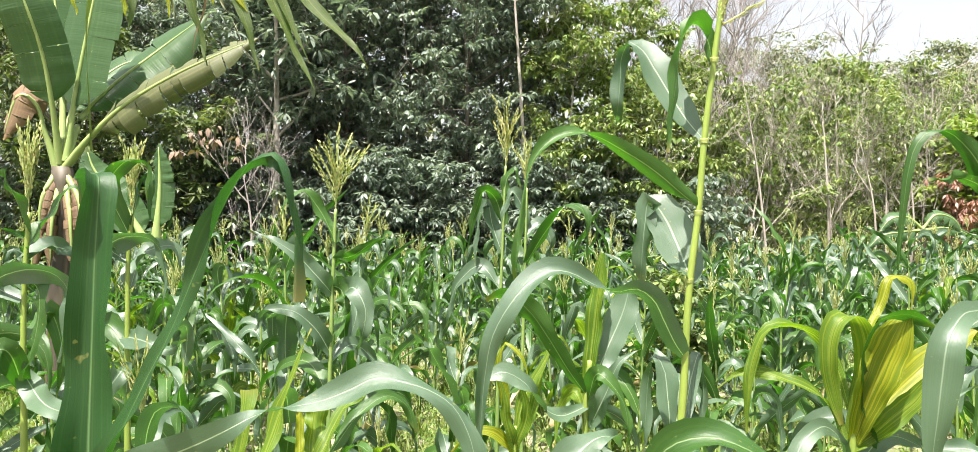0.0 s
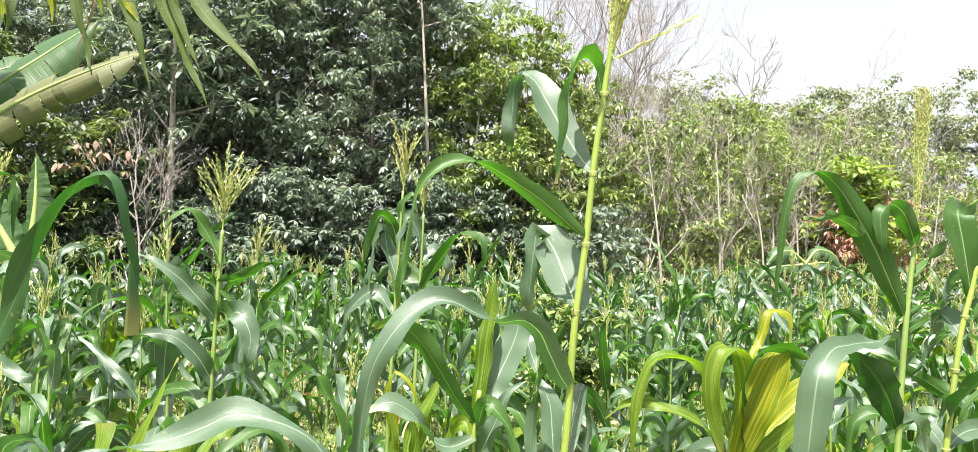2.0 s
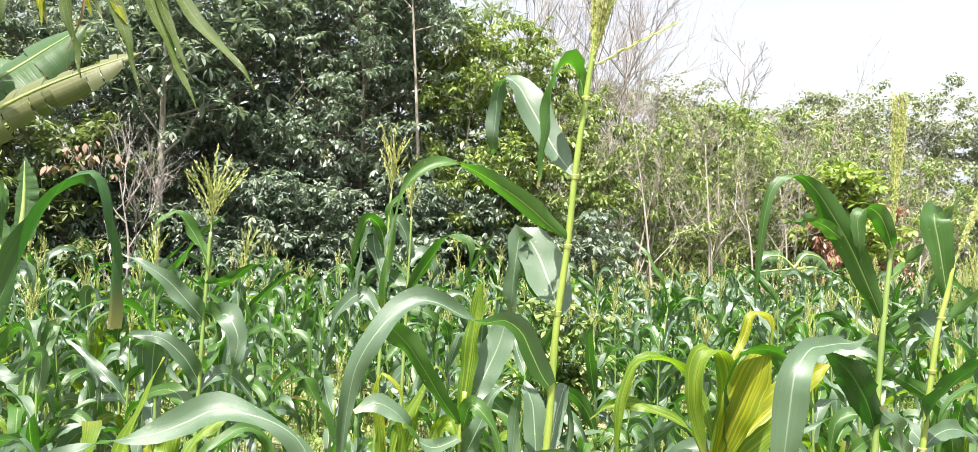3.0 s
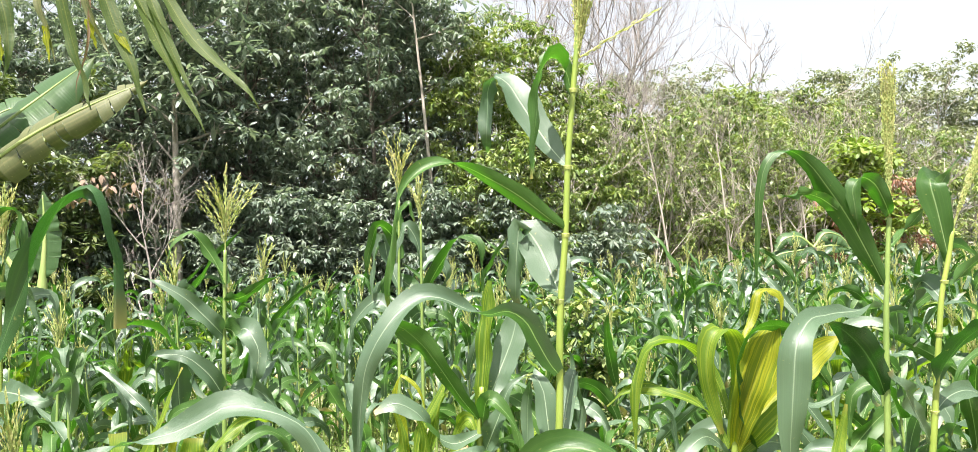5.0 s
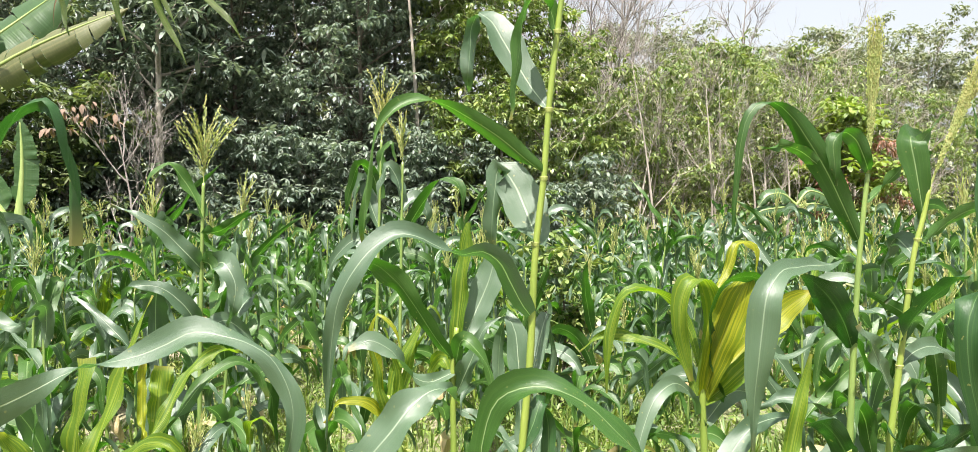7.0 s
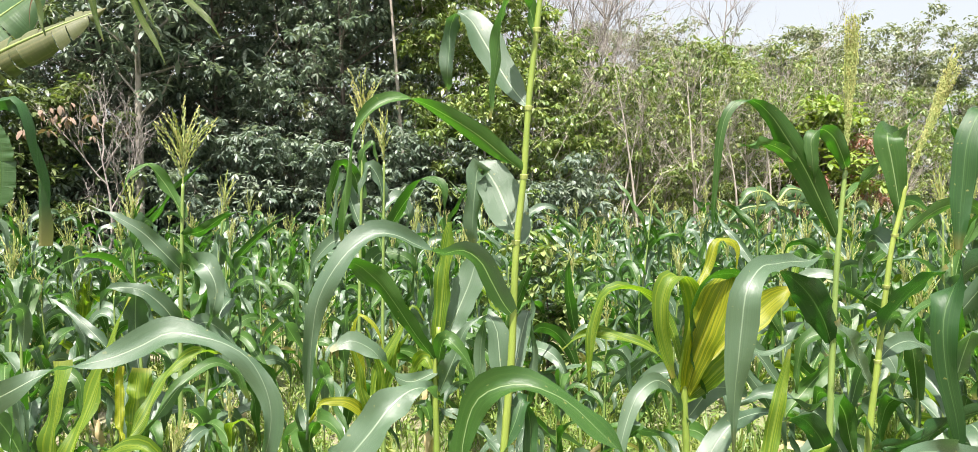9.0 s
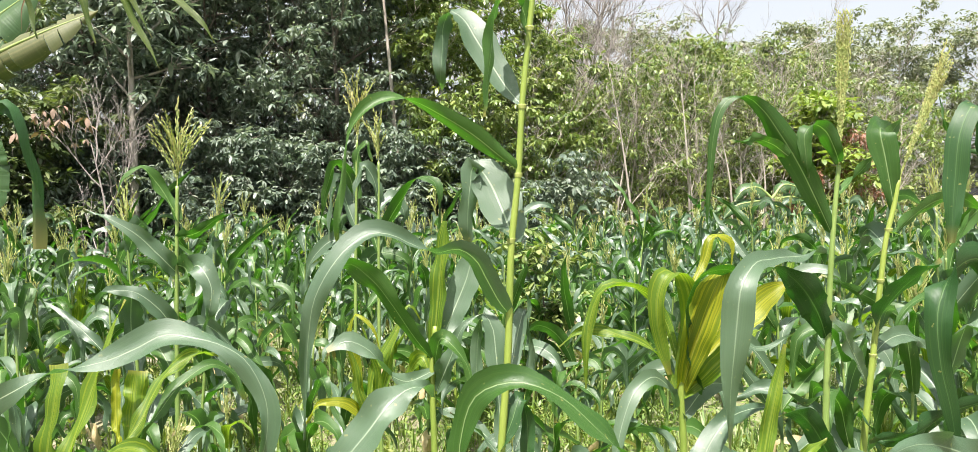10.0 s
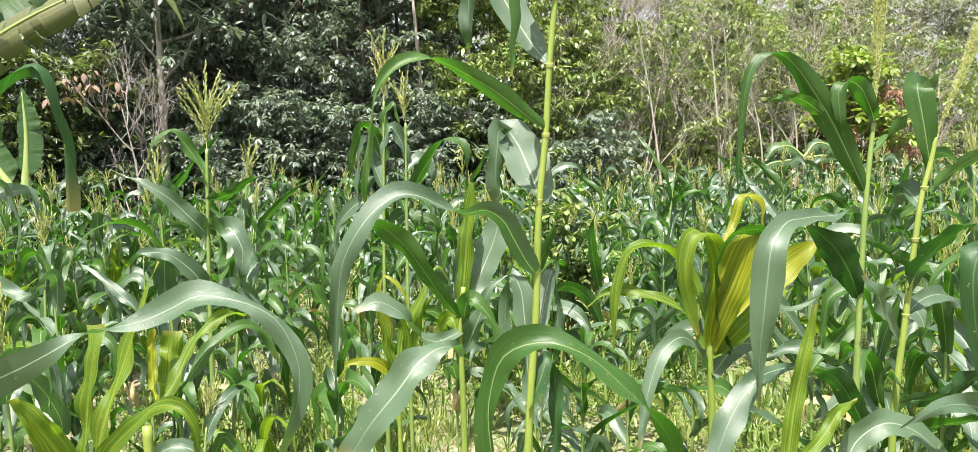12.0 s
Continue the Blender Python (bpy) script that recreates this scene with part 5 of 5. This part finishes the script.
blade_corn = corn((-0.327, 0.860, 0), "corn plant with a stiff upright blade and arching leaf")
stem(blade_corn, 0.013, 0.008, (0, 0, 0), (-0.001, 0.000, 1.351))
leaf(blade_corn, 0.06, (45, 48, 52, 52, 50, 48, 44, 36, -30, -50, -60, -62, -60, -50), (0.007, -0.020, 1.374), (0.028, -0.030, 1.416), (0.057, -0.050, 1.463), (0.086, -0.070, 1.507), (0.114, -0.090, 1.558), (0.135, -0.100, 1.599), (0.155, -0.110, 1.632), (0.173, -0.120, 1.651), (0.186, -0.120, 1.656), (0.195, -0.120, 1.650), (0.201, -0.120, 1.635), (0.203, -0.120, 1.608), (0.203, -0.120, 1.574), (0.202, -0.120, 1.538), material=corn_shaded, widths=(0.024, 0.026, 0.024, 0.020, 0.016, 0.014, 0.012, 0.010, 0.009, 0.009, 0.009, 0.007, 0.005, 0.001), steps=48)
leaf(blade_corn, 0.06, (74, 78, 80, 80, 72, 50, 20, -40, -50), (-0.017, 0.000, 1.368), (-0.015, 0.000, 1.437), (-0.013, 0.000, 1.495), (-0.011, 0.000, 1.559), (-0.008, 0.000, 1.616), (-0.007, 0.000, 1.642), (-0.022, 0.020, 1.648), (-0.057, 0.080, 1.644), (-0.089, 0.130, 1.620), material=corn_shaded, widths=(0.050, 0.043, 0.038, 0.034, 0.031, 0.027, 0.025, 0.027, 0.011), steps=34, fold=0.95)
left_corn = corn((-1.198, 2.250, 0), "corn plant with a tall narrow tassel beside the banana", "corn plants beside the banana")
stem(left_corn, 0.013, 0.006, (0, 0, 0), (-0.000, 0.000, 1.145), (-0.001, 0.000, 1.375), (0.006, 0.000, 1.539), (0.012, 0.000, 1.638), material=stalk_yellow)
plume(left_corn, (0.012, 0.000, 1.634), (0.009, 0.000, 1.876), 18, 0.16, 31, size=0.012)
leaf(left_corn, 0.06, (50, 60, 60, 50, 60, 60), (-0.001, 0.000, 1.407), (-0.080, 0.000, 1.444), (0.047, -0.050, 1.490), (0.135, -0.080, 1.470), (0.175, -0.090, 1.408), (0.157, -0.090, 1.337), (0.129, -0.080, 1.256), material=corn_blue, widths=(0.038, 0.045, 0.067, 0.080, 0.064, 0.040, 0.007))
leaf(left_corn, 0.0645, (-50, -60, -50), (0.003, 0.000, 1.473), (0.067, -0.050, 1.428), (0.066, -0.060, 1.333), (0.028, -0.060, 1.205), taper=1.05, belly=0.32)
leaf(left_corn, 0.0516, (50, 50, 40, 50), (0.006, 0.000, 1.539), (0.041, 0.050, 1.630), (0.093, 0.080, 1.707), (0.117, 0.100, 1.674), taper=1.05, belly=0.32)
leaf(left_corn, 0.0688, (55, 60, 40), (0.003, 0.000, 1.506), (0.023, 0.100, 1.545), (0.075, 0.150, 1.526), (0.104, 0.200, 1.543), material=corn_blue, taper=1.05, belly=0.32)
leaf(left_corn, 0.0602, (-40, -50, 30), (0.009, 0.000, 1.588), (-0.001, -0.050, 1.685), (-0.003, -0.100, 1.730), (-0.035, -0.100, 1.651), taper=1.05, belly=0.32)
leaf(left_corn, 0.0688, (55, 60, 50), (-0.000, 0.000, 1.276), (0.015, 0.100, 1.364), (0.049, 0.100, 1.261), (0.032, 0.100, 1.124), taper=1.05, belly=0.32)
leaf(left_corn, 0.0688, (55, 60, 50), (-0.000, 0.000, 1.210), (0.115, -0.100, 1.150), (0.196, -0.150, 1.138), (0.296, -0.200, 1.097), material=corn_blue, taper=1.05, belly=0.32)
leaf(left_corn, 0.0688, (55, 60, 50), (-0.000, 0.000, 1.178), (-0.003, -0.100, 1.291), (-0.065, -0.100, 1.260), (-0.096, -0.100, 1.150), taper=1.05, belly=0.32)
left_corn_second = corn((-0.992, 2.400, 0), "corn plant with a tall narrow tassel beside the banana", "corn plants beside the banana")
stem(left_corn_second, 0.013, 0.006, (0, 0, 0), (-0.000, 0.000, 1.148), (-0.000, 0.000, 1.359), (0.003, 0.000, 1.535), (0.013, 0.000, 1.632), material=stalk_yellow)
plume(left_corn_second, (0.013, 0.000, 1.628), (0.015, 0.000, 1.843), 18, 0.17, 32, size=0.012)
leaf(left_corn_second, 0.0645, (50, 60, 30, 50, 55), (0.003, 0.000, 1.500), (-0.052, 0.000, 1.538), (0.032, -0.050, 1.574), (0.104, -0.070, 1.559), (0.140, -0.080, 1.478), (0.130, -0.080, 1.359), material=corn_blue, taper=1.05, belly=0.32)
leaf(left_corn_second, 0.0559, (40, 40, 40), (0.010, 0.000, 1.602), (0.023, 0.030, 1.712), (0.034, 0.050, 1.758), (0.038, 0.050, 1.713), (0.042, 0.050, 1.605), taper=1.05, belly=0.32)
leaf(left_corn_second, 0.0602, (45, 55, 30, 40), (0.006, 0.000, 1.570), (-0.028, -0.050, 1.725), (0.045, -0.080, 1.783), (0.091, -0.100, 1.770), (0.099, -0.100, 1.672), taper=1.05, belly=0.32)
leaf(left_corn_second, 0.0688, (50, 60, 50), (0.001, 0.000, 1.412), (0.021, 0.100, 1.532), (0.075, 0.150, 1.540), (0.094, 0.150, 1.456), material=corn_blue, taper=1.05, belly=0.32)
leaf(left_corn_second, 0.0688, (50, 60, 50), (0.001, 0.000, 1.289), (0.096, -0.100, 1.289), (0.155, -0.120, 1.272), (0.224, -0.150, 1.301), material=corn_blue, taper=1.05, belly=0.32)
leaf(left_corn_second, 0.0688, (55, 60, 40), (-0.000, 0.000, 1.254), (-0.084, 0.050, 1.318), (-0.134, 0.080, 1.242), (-0.162, 0.100, 1.092), taper=1.05, belly=0.32)
leaf(left_corn_second, 0.0774, (60, 65, 60), (-0.000, 0.000, 1.113), (0.066, -0.200, 1.219), (0.050, -0.250, 1.166), (0.042, -0.250, 1.034), material=corn_blue, taper=1.05, belly=0.32)

# ---- banana plant ----
banana = banana_plant((-2.809, 5.500, 0), "banana plant with torn arching leaves and dry sheaths")
trunk_of(banana, 0.105, 0.07, (0, 0, 0), (-0.010, 0.000, 0.791), (-0.002, 0.000, 1.370), (0.006, 0.000, 1.866), (0.008, 0.000, 2.000))
frond(banana, 0.34, (60, 64, 66, 66, 64), (-0.011, 0.000, 2.023), (-0.008, -0.100, 2.389), (-0.026, -0.200, 2.732), (-0.073, -0.300, 3.004), (-0.169, -0.350, 3.300), material=banana_green, droop=(0.45, 0.35), ragged=0.15, stalk=0.30, seed=1)
frond(banana, 0.48, (64, 68, 70, 70, 68), (0.030, 0.000, 2.040), (0.071, 0.000, 2.362), (0.137, 0.000, 2.735), (0.211, 0.000, 3.107), (0.277, 0.000, 3.439), material=banana_green, droop=(0.35, 0.35), ragged=0.12, stalk=0.26, seed=2)
frond(banana, 0.36, (40, 44, 46, 46, 44), (-0.021, 0.050, 2.077), (-0.074, 0.150, 2.469), (-0.153, 0.250, 2.874), (-0.215, 0.300, 3.235), (-0.285, 0.300, 3.541), material=banana_green, droop=(0.3, 0.3), ragged=0.2, stalk=0.34, seed=8)
frond(banana, 0.50, (40, 48, 50, 50, 46), (0.038, 0.000, 2.052), (0.079, 0.100, 2.334), (0.243, 0.200, 2.571), (0.524, 0.300, 2.842), (0.856, 0.350, 3.117), material=banana_green, droop=(0.6, 0.5), ragged=0.35, stalk=0.26, seed=3)
frond(banana, 0.42, (30, 46, 50, 50, 48, 45), (0.030, 0.000, 1.998), (0.220, -0.100, 2.165), (0.449, -0.200, 2.334), (0.748, -0.300, 2.492), (1.078, -0.350, 2.638), (1.407, -0.350, 2.777), material=banana_old, droop=(1.7, 0.35), ragged=0.75, stalk=0.24, seed=4)
frond(banana, 0.34, (50, 60, 60, 60, 60, 60), (-0.028, 0.000, 1.969), (-0.083, -0.050, 2.224), (-0.138, -0.100, 2.429), (-0.195, -0.120, 2.467), (-0.276, -0.120, 2.325), (-0.316, -0.120, 2.163), material=banana_dry, droop=(1.2, 1.2), ragged=0.7, stalk=0.42, seed=5)
frond(banana, 0.36, (50, 56, 58, 56, 50), (-0.030, 0.100, 2.060), (-0.065, 0.300, 2.449), (0.061, 0.400, 2.650), (0.217, 0.500, 2.795), (0.420, 0.500, 2.818), material=banana_green, droop=(0.5, 0.4), ragged=0.25, stalk=0.34, seed=7)
frond(banana, 0.2, (60, 65, 60), (0.791, -0.400, 1.540), (0.813, -0.400, 1.846), (0.805, -0.400, 2.122), material=banana_green, droop=(0.4, 0.4), ragged=0.1, stalk=0.1, seed=9)
frond(banana, 0.24, (50, 60, 50, 50), (0.733, -0.400, 1.501), (0.542, -0.400, 1.808), (0.407, -0.400, 1.961), (0.361, -0.400, 2.095), material=banana_green, droop=(0.4, 0.4), ragged=0.25, stalk=0.1, seed=10)
frond(banana, 0.15, (50, 60, 50), (-0.011, 0.000, 1.990), (-0.063, -0.100, 1.820), (-0.084, -0.120, 1.496), material=banana_dry, droop=(1.6, 1.6), ragged=0.8, stalk=0.05, seed=20)
frond(banana, 0.15, (50, 60, 50), (0.006, 0.000, 1.990), (0.164, -0.100, 1.780), (0.191, -0.120, 1.456), material=banana_dry, droop=(1.6, 1.6), ragged=0.8, stalk=0.05, seed=21)
frond(banana, 0.15, (50, 60, 50), (-0.002, 0.000, 1.949), (0.010, -0.130, 1.658), (-0.006, -0.130, 1.335), material=banana_dry, droop=(1.6, 1.6), ragged=0.8, stalk=0.05, seed=22)
frond(banana, 0.15, (50, 60, 50), (0.022, 0.000, 1.949), (0.123, -0.130, 1.658), (0.139, -0.130, 1.335), material=banana_dry, droop=(1.6, 1.6), ragged=0.8, stalk=0.05, seed=23)
frond(banana, 0.15, (50, 60, 50), (-0.015, 0.000, 1.783), (-0.104, -0.100, 1.577), (-0.144, -0.100, 1.252), material=banana_dry, droop=(1.6, 1.6), ragged=0.8, stalk=0.05, seed=24)
frond(banana, 0.15, (50, 60, 50), (0.006, 0.000, 1.742), (0.221, -0.100, 1.536), (0.262, -0.100, 1.252), material=banana_dry, droop=(1.6, 1.6), ragged=0.8, stalk=0.05, seed=25)
leaf(banana, 0.05, (20, 20, 20), (0.255, -0.100, 2.105), (0.379, -0.400, 2.922), (0.878, -0.900, 3.301), (1.456, -1.300, 3.089), (1.921, -1.400, 2.935), material=banana_old, base=0.9, fold=0.3, cols=3)
leaf(banana, 0.085, (60, 60, 60), (1.269, -1.300, 3.120), (1.333, -1.300, 2.776), (1.375, -1.300, 2.597), (1.420, -1.300, 2.413), material=banana_torn, base=0.8, cols=5, wave=0.12, fold=0.3, steps=18)
leaf(banana, 0.05, (60, 60, 60), (1.158, -1.300, 3.096), (1.205, -1.300, 2.858), (1.232, -1.300, 2.769), (1.255, -1.300, 2.644), material=banana_old, base=0.8, cols=5, wave=0.12, fold=0.3, steps=18)
leaf(banana, 0.08, (60, 60, 60), (1.456, -1.300, 3.089), (1.555, -1.300, 2.791), (1.614, -1.300, 2.627), (1.676, -1.300, 2.388), material=banana_torn, base=0.8, cols=5, wave=0.12, fold=0.3, steps=18)
leaf(banana, 0.07, (55, 50, 50), (1.616, -1.300, 3.055), (1.735, -1.300, 2.772), (1.841, -1.300, 2.534), (1.905, -1.300, 2.400), (1.972, -1.300, 2.251), material=banana_torn, base=0.8, cols=5, wave=0.12, fold=0.3, steps=18)
leaf(banana, 0.055, (55, 60, 50), (1.689, -1.300, 3.030), (1.804, -1.300, 2.716), (1.885, -1.300, 2.522), (1.936, -1.300, 2.423), material=banana_torn, base=0.8, cols=5, wave=0.12, fold=0.3, steps=18)
leaf(banana, 0.075, (60, 60, 60), (1.778, -1.300, 2.991), (1.905, -1.300, 2.768), (2.028, -1.300, 2.631), (2.144, -1.300, 2.527), (2.224, -1.300, 2.396), material=banana_torn, base=0.8, cols=5, wave=0.12, fold=0.3, steps=18)
leaf(banana, 0.05, (60, 60, 60), (1.370, -1.300, 3.098), (1.438, -1.300, 2.844), (1.486, -1.300, 2.741), (1.520, -1.300, 2.682), material=banana_old, base=0.8, cols=5, wave=0.12, fold=0.3, steps=18)
leaf(banana, 0.08, (60, 60, 60), (0.946, -1.300, 3.140), (1.028, -1.300, 2.875), (1.037, -1.300, 2.696), (1.015, -1.300, 2.575), material=banana_torn, base=0.8, cols=5, wave=0.12, fold=0.3, steps=18)
leaf(banana, 0.016, (60, 60), (1.427, -1.300, 3.087), (1.390, -1.300, 2.659), (1.352, -1.300, 2.551), (1.348, -1.300, 2.445), material=banana_dry, base=0.8, cols=5, wave=0.12, fold=0.3, steps=18)

# ---- leafy bush among the corn ----
tree("field_bush", (1.37, 6.0, 0), 1.25, 0.42, "leafy yellow-green bush standing among the corn", "bush", brush_leaf, bark_dark, 610, low=0.3, limbs=12, twigs=4, whorls=4, size=0.085, trunk=0.018, per=7, broad=1.5, loose=0.08)
small_banana = banana_plant((7.166, 13.600, 0), "small banana plant with drooping dark leaves at the scrub")
trunk_of(small_banana, 0.07, 0.05, (0, 0, 0), (0.039, 0.000, 1.143), (0.044, 0.000, 1.580))
frond(small_banana, 0.34, (50, 55, 55, 50), (0.044, 0.000, 1.580), (-0.218, 0.000, 1.780), (-0.470, 0.000, 1.750), (-0.678, 0.000, 1.535), material=banana_green, droop=(0.9, 0.9), ragged=0.6, stalk=0.1, seed=40)
frond(small_banana, 0.34, (50, 55, 55, 50), (0.044, 0.000, 1.580), (0.277, 0.000, 1.818), (0.566, 0.000, 1.738), (0.738, 0.000, 1.461), material=banana_green, droop=(0.9, 0.9), ragged=0.6, stalk=0.1, seed=41)
frond(small_banana, 0.34, (50, 55, 55, 50), (0.044, 0.000, 1.558), (-0.301, 0.000, 1.530), (-0.645, 0.000, 1.459), (-0.874, 0.000, 1.245), material=banana_green, droop=(0.9, 0.9), ragged=0.6, stalk=0.1, seed=42)
frond(small_banana, 0.34, (50, 55, 55, 50), (0.055, 0.000, 1.558), (0.449, 0.000, 1.597), (0.796, 0.000, 1.482), (1.051, 0.000, 1.236), material=banana_green, droop=(0.9, 0.9), ragged=0.6, stalk=0.1, seed=43)
leaf(banana, 0.045, (60, 60, 60), (0.718, -1.300, 2.837), (0.741, -1.300, 2.753), (0.763, -1.300, 2.668), material=corn_yellow, base=0.8, cols=5, wave=0.12, fold=0.3, steps=10)
leaf(banana, 0.045, (60, 60, 60), (0.989, -1.300, 2.837), (1.000, -1.300, 2.737), (1.011, -1.300, 2.636), material=corn_yellow, base=0.8, cols=5, wave=0.12, fold=0.3, steps=10)
leaf(banana, 0.045, (60, 60, 60), (1.215, -1.300, 2.837), (1.221, -1.300, 2.746), (1.228, -1.300, 2.655), material=corn_yellow, base=0.8, cols=5, wave=0.12, fold=0.3, steps=10)
leaf(banana, 0.045, (60, 60, 60), (1.541, -1.300, 2.806), (1.579, -1.300, 2.746), (1.617, -1.300, 2.686), material=corn_yellow, base=0.8, cols=5, wave=0.12, fold=0.3, steps=10)
leaf(banana, 0.045, (60, 60, 60), (1.410, -1.300, 2.869), (1.432, -1.300, 2.790), (1.454, -1.300, 2.712), material=corn_yellow, base=0.8, cols=5, wave=0.12, fold=0.3, steps=10)

# ---- corn field ----
GREEN_TONE = ([corn_green, corn_green, corn_blue, corn_blue, corn_blue], "green corn plant with arching strap leaves and a tassel", stalk_green)
LIME_TONE = ([corn_lime, corn_green, corn_green], "yellow-green corn plant with striped arching leaves", stalk_yellow)
kinds = [grown_corn(500 + k, (1.32, 1.45, 1.24, 1.52, 1.38, 1.16, 1.48, 1.30)[k % 8], 10 + k % 3, k % 4 != 2, LIME_TONE if k == 8 else GREEN_TONE) for k in range(14)]
KEPT_CLEAR = [(0.4, 1.75, 0.9), (1.28, 2.0, 0.7), (1.42, 2.02, 0.7), (1.08, 2.47, 0.45), (-0.56, 3.07, 0.35), (0.05, 3.5, 0.3), (0.2, 3.45, 0.3), (0.31, 2.5, 0.5), (0.11, 2.85, 0.4), (-1.2, 2.25, 0.7), (-1.0, 2.4, 0.6), (0.35, 4.2, 0.55), (0.0, 5.0, 0.5), (-0.2, 3.9, 0.42), (-0.1, 4.5, 0.45), (1.9, 4.2, 0.5), (1.75, 3.3, 0.5), (-0.05, 5.8, 0.4), (2.2, 5.0, 0.4), (0.95, 3.5, 0.2), (1.1, 4.1, 0.25), (1.22, 4.5, 0.25), (0.95, 3.0, 0.35), (0.7, 3.3, 0.3), (1.0, 3.5, 0.3), (1.2, 4.2, 0.25)]
rnd_field = random.Random(77)
near_plants, far_spots = 0, []
for row in range(26):
    y = 2.7 + row * 0.46
    half = 1.6 + y * 0.95
    x = -half
    while x < half + 1.6:
        x += rnd_field.uniform(0.34, 0.62)
        px, py = x, y + rnd_field.uniform(-0.14, 0.14)
        size, turn, pick = rnd_field.uniform(0.80, 1.03), rnd_field.uniform(0, 360), rnd_field.randrange(14)
        tip_x, tip_y, chance = rnd_field.uniform(-4, 4), rnd_field.uniform(-4, 4), rnd_field.random()
        if px < -2.0 and 4.6 < py < 6.4:
            continue
        if any((px - a) ** 2 + (py - b) ** 2 < c * c for a, b, c in KEPT_CLEAR) or chance < 0.26:
            continue
        if py > 14.2 - 0.05 * px:
            continue
        if near_plants < 290:
            copy_thing(kinds[pick], pose(px, py, 0, tip_x, tip_y, turn) @ Matrix.Scale(size, 4))
            near_plants += 1
        else:
            far_spots.append((px, py, size, turn, pick))

# low plants close to the path
for n, (px, py, size, turn) in enumerate([(0.83, 3.2, 0.72, 20), (1.09, 3.5, 0.78, 140), (1.20, 4.2, 0.85, 250), (1.42, 3.6, 0.80, 75), (-0.30, 2.7, 0.66, 310), (-0.52, 2.4, 0.72, 190),
                                          (-0.80, 2.15, 0.80, 40), (1.72, 3.05, 0.84, 120), (1.98, 2.65, 0.86, 215), (0.62, 2.95, 0.60, 95), (-0.02, 4.3, 0.78, 10), (0.42, 4.6, 0.82, 160), (0.10, 5.4, 0.86, 280)]):
    copy_thing(kinds[(5 * n + 2) % 14], pose(px, py, 0, 2, -2, turn) @ Matrix.Scale(size, 4))


def far_corn(spots):
    """The rest of the field as one mesh per material."""
    piles = {}
    for px, py, size, turn, pick in spots:
        m = pose(px, py, 0, 0, 0, turn) @ Matrix.Scale(size, 4)
        for child in kinds[pick].children:
            me = child.data
            piles.setdefault(me.materials[0].name, []).append((me, np.array(m)))
    rest = tagged(new("far_corn"), "rows of green tasselled corn at the field's far side", "corn", kind="stuff")
    for mat, pieces in piles.items():
        verts, faces, uvs, count = [], [], [], 0
        for me, m in pieces:
            co = np.empty(len(me.vertices) * 3, dtype=np.float32)
            me.vertices.foreach_get("co", co)
            co = co.reshape(-1, 3) @ m[:3, :3].T + m[:3, 3]
            verts.append(co)
            faces.extend(tuple(i + count for i in p.vertices) for p in me.polygons)
            uv = np.zeros((len(me.vertices), 2))
            if me.uv_layers:
                at, val = np.zeros(len(me.loops), dtype=np.int32), np.zeros(len(me.loops) * 2, dtype=np.float32)
                me.loops.foreach_get("vertex_index", at)
                me.uv_layers[0].data.foreach_get("uv", val)
                uv[at] = val.reshape(-1, 2)
            uvs.append(uv)
            count += len(co)
        part("far_leaves" if "leaf" in mat else "far_stems", mesh_of("far_corn", np.concatenate(verts), faces, bpy.data.materials[mat], np.concatenate(uvs)), rest)


far_corn(far_spots)
for plant in kinds:
    for o in (*plant.children, plant):
        bpy.data.objects.remove(o)

# ---- weeds between the rows ----
def weeds(seed, count, name, label, size, per, droop, broad, lift):
    rng = np.random.default_rng(seed)
    y = 1.2 + 13 * rng.uniform(0, 1, count * 3) ** 1.6
    x = rng.uniform(-1, 1, count * 3) * (1.5 + y * 0.9) + 0.1 * y
    keep = [i for i in range(count * 3) if noise.noise(Vector((x[i] * 0.8, y[i] * 0.8, seed))) + rng.uniform(-0.35, 0.35) > -0.14][:count]
    spots = np.stack([x[keep], y[keep], np.full(len(keep), lift)], axis=1)
    return tagged(new(name, leaf_cloud(name, spots, size, grass_leaf, rng, per, droop, broad, 0.2)), label, "weeds", kind="stuff")


weeds(1, 26000, "low_weeds", "low leafy weeds on the soil", 0.036, 6, (-0.6, 0.3), 1.3, 0.05)
weeds(2, 22000, "grass", "tufts of thin green grass", 0.16, 9, (-1.4, -0.4), 0.20, 0.0)
weeds(3, 9000, "tall_weeds", "knee-high green weeds between the corn", 0.055, 7, (-0.9, 0.4), 1.0, 0.16)
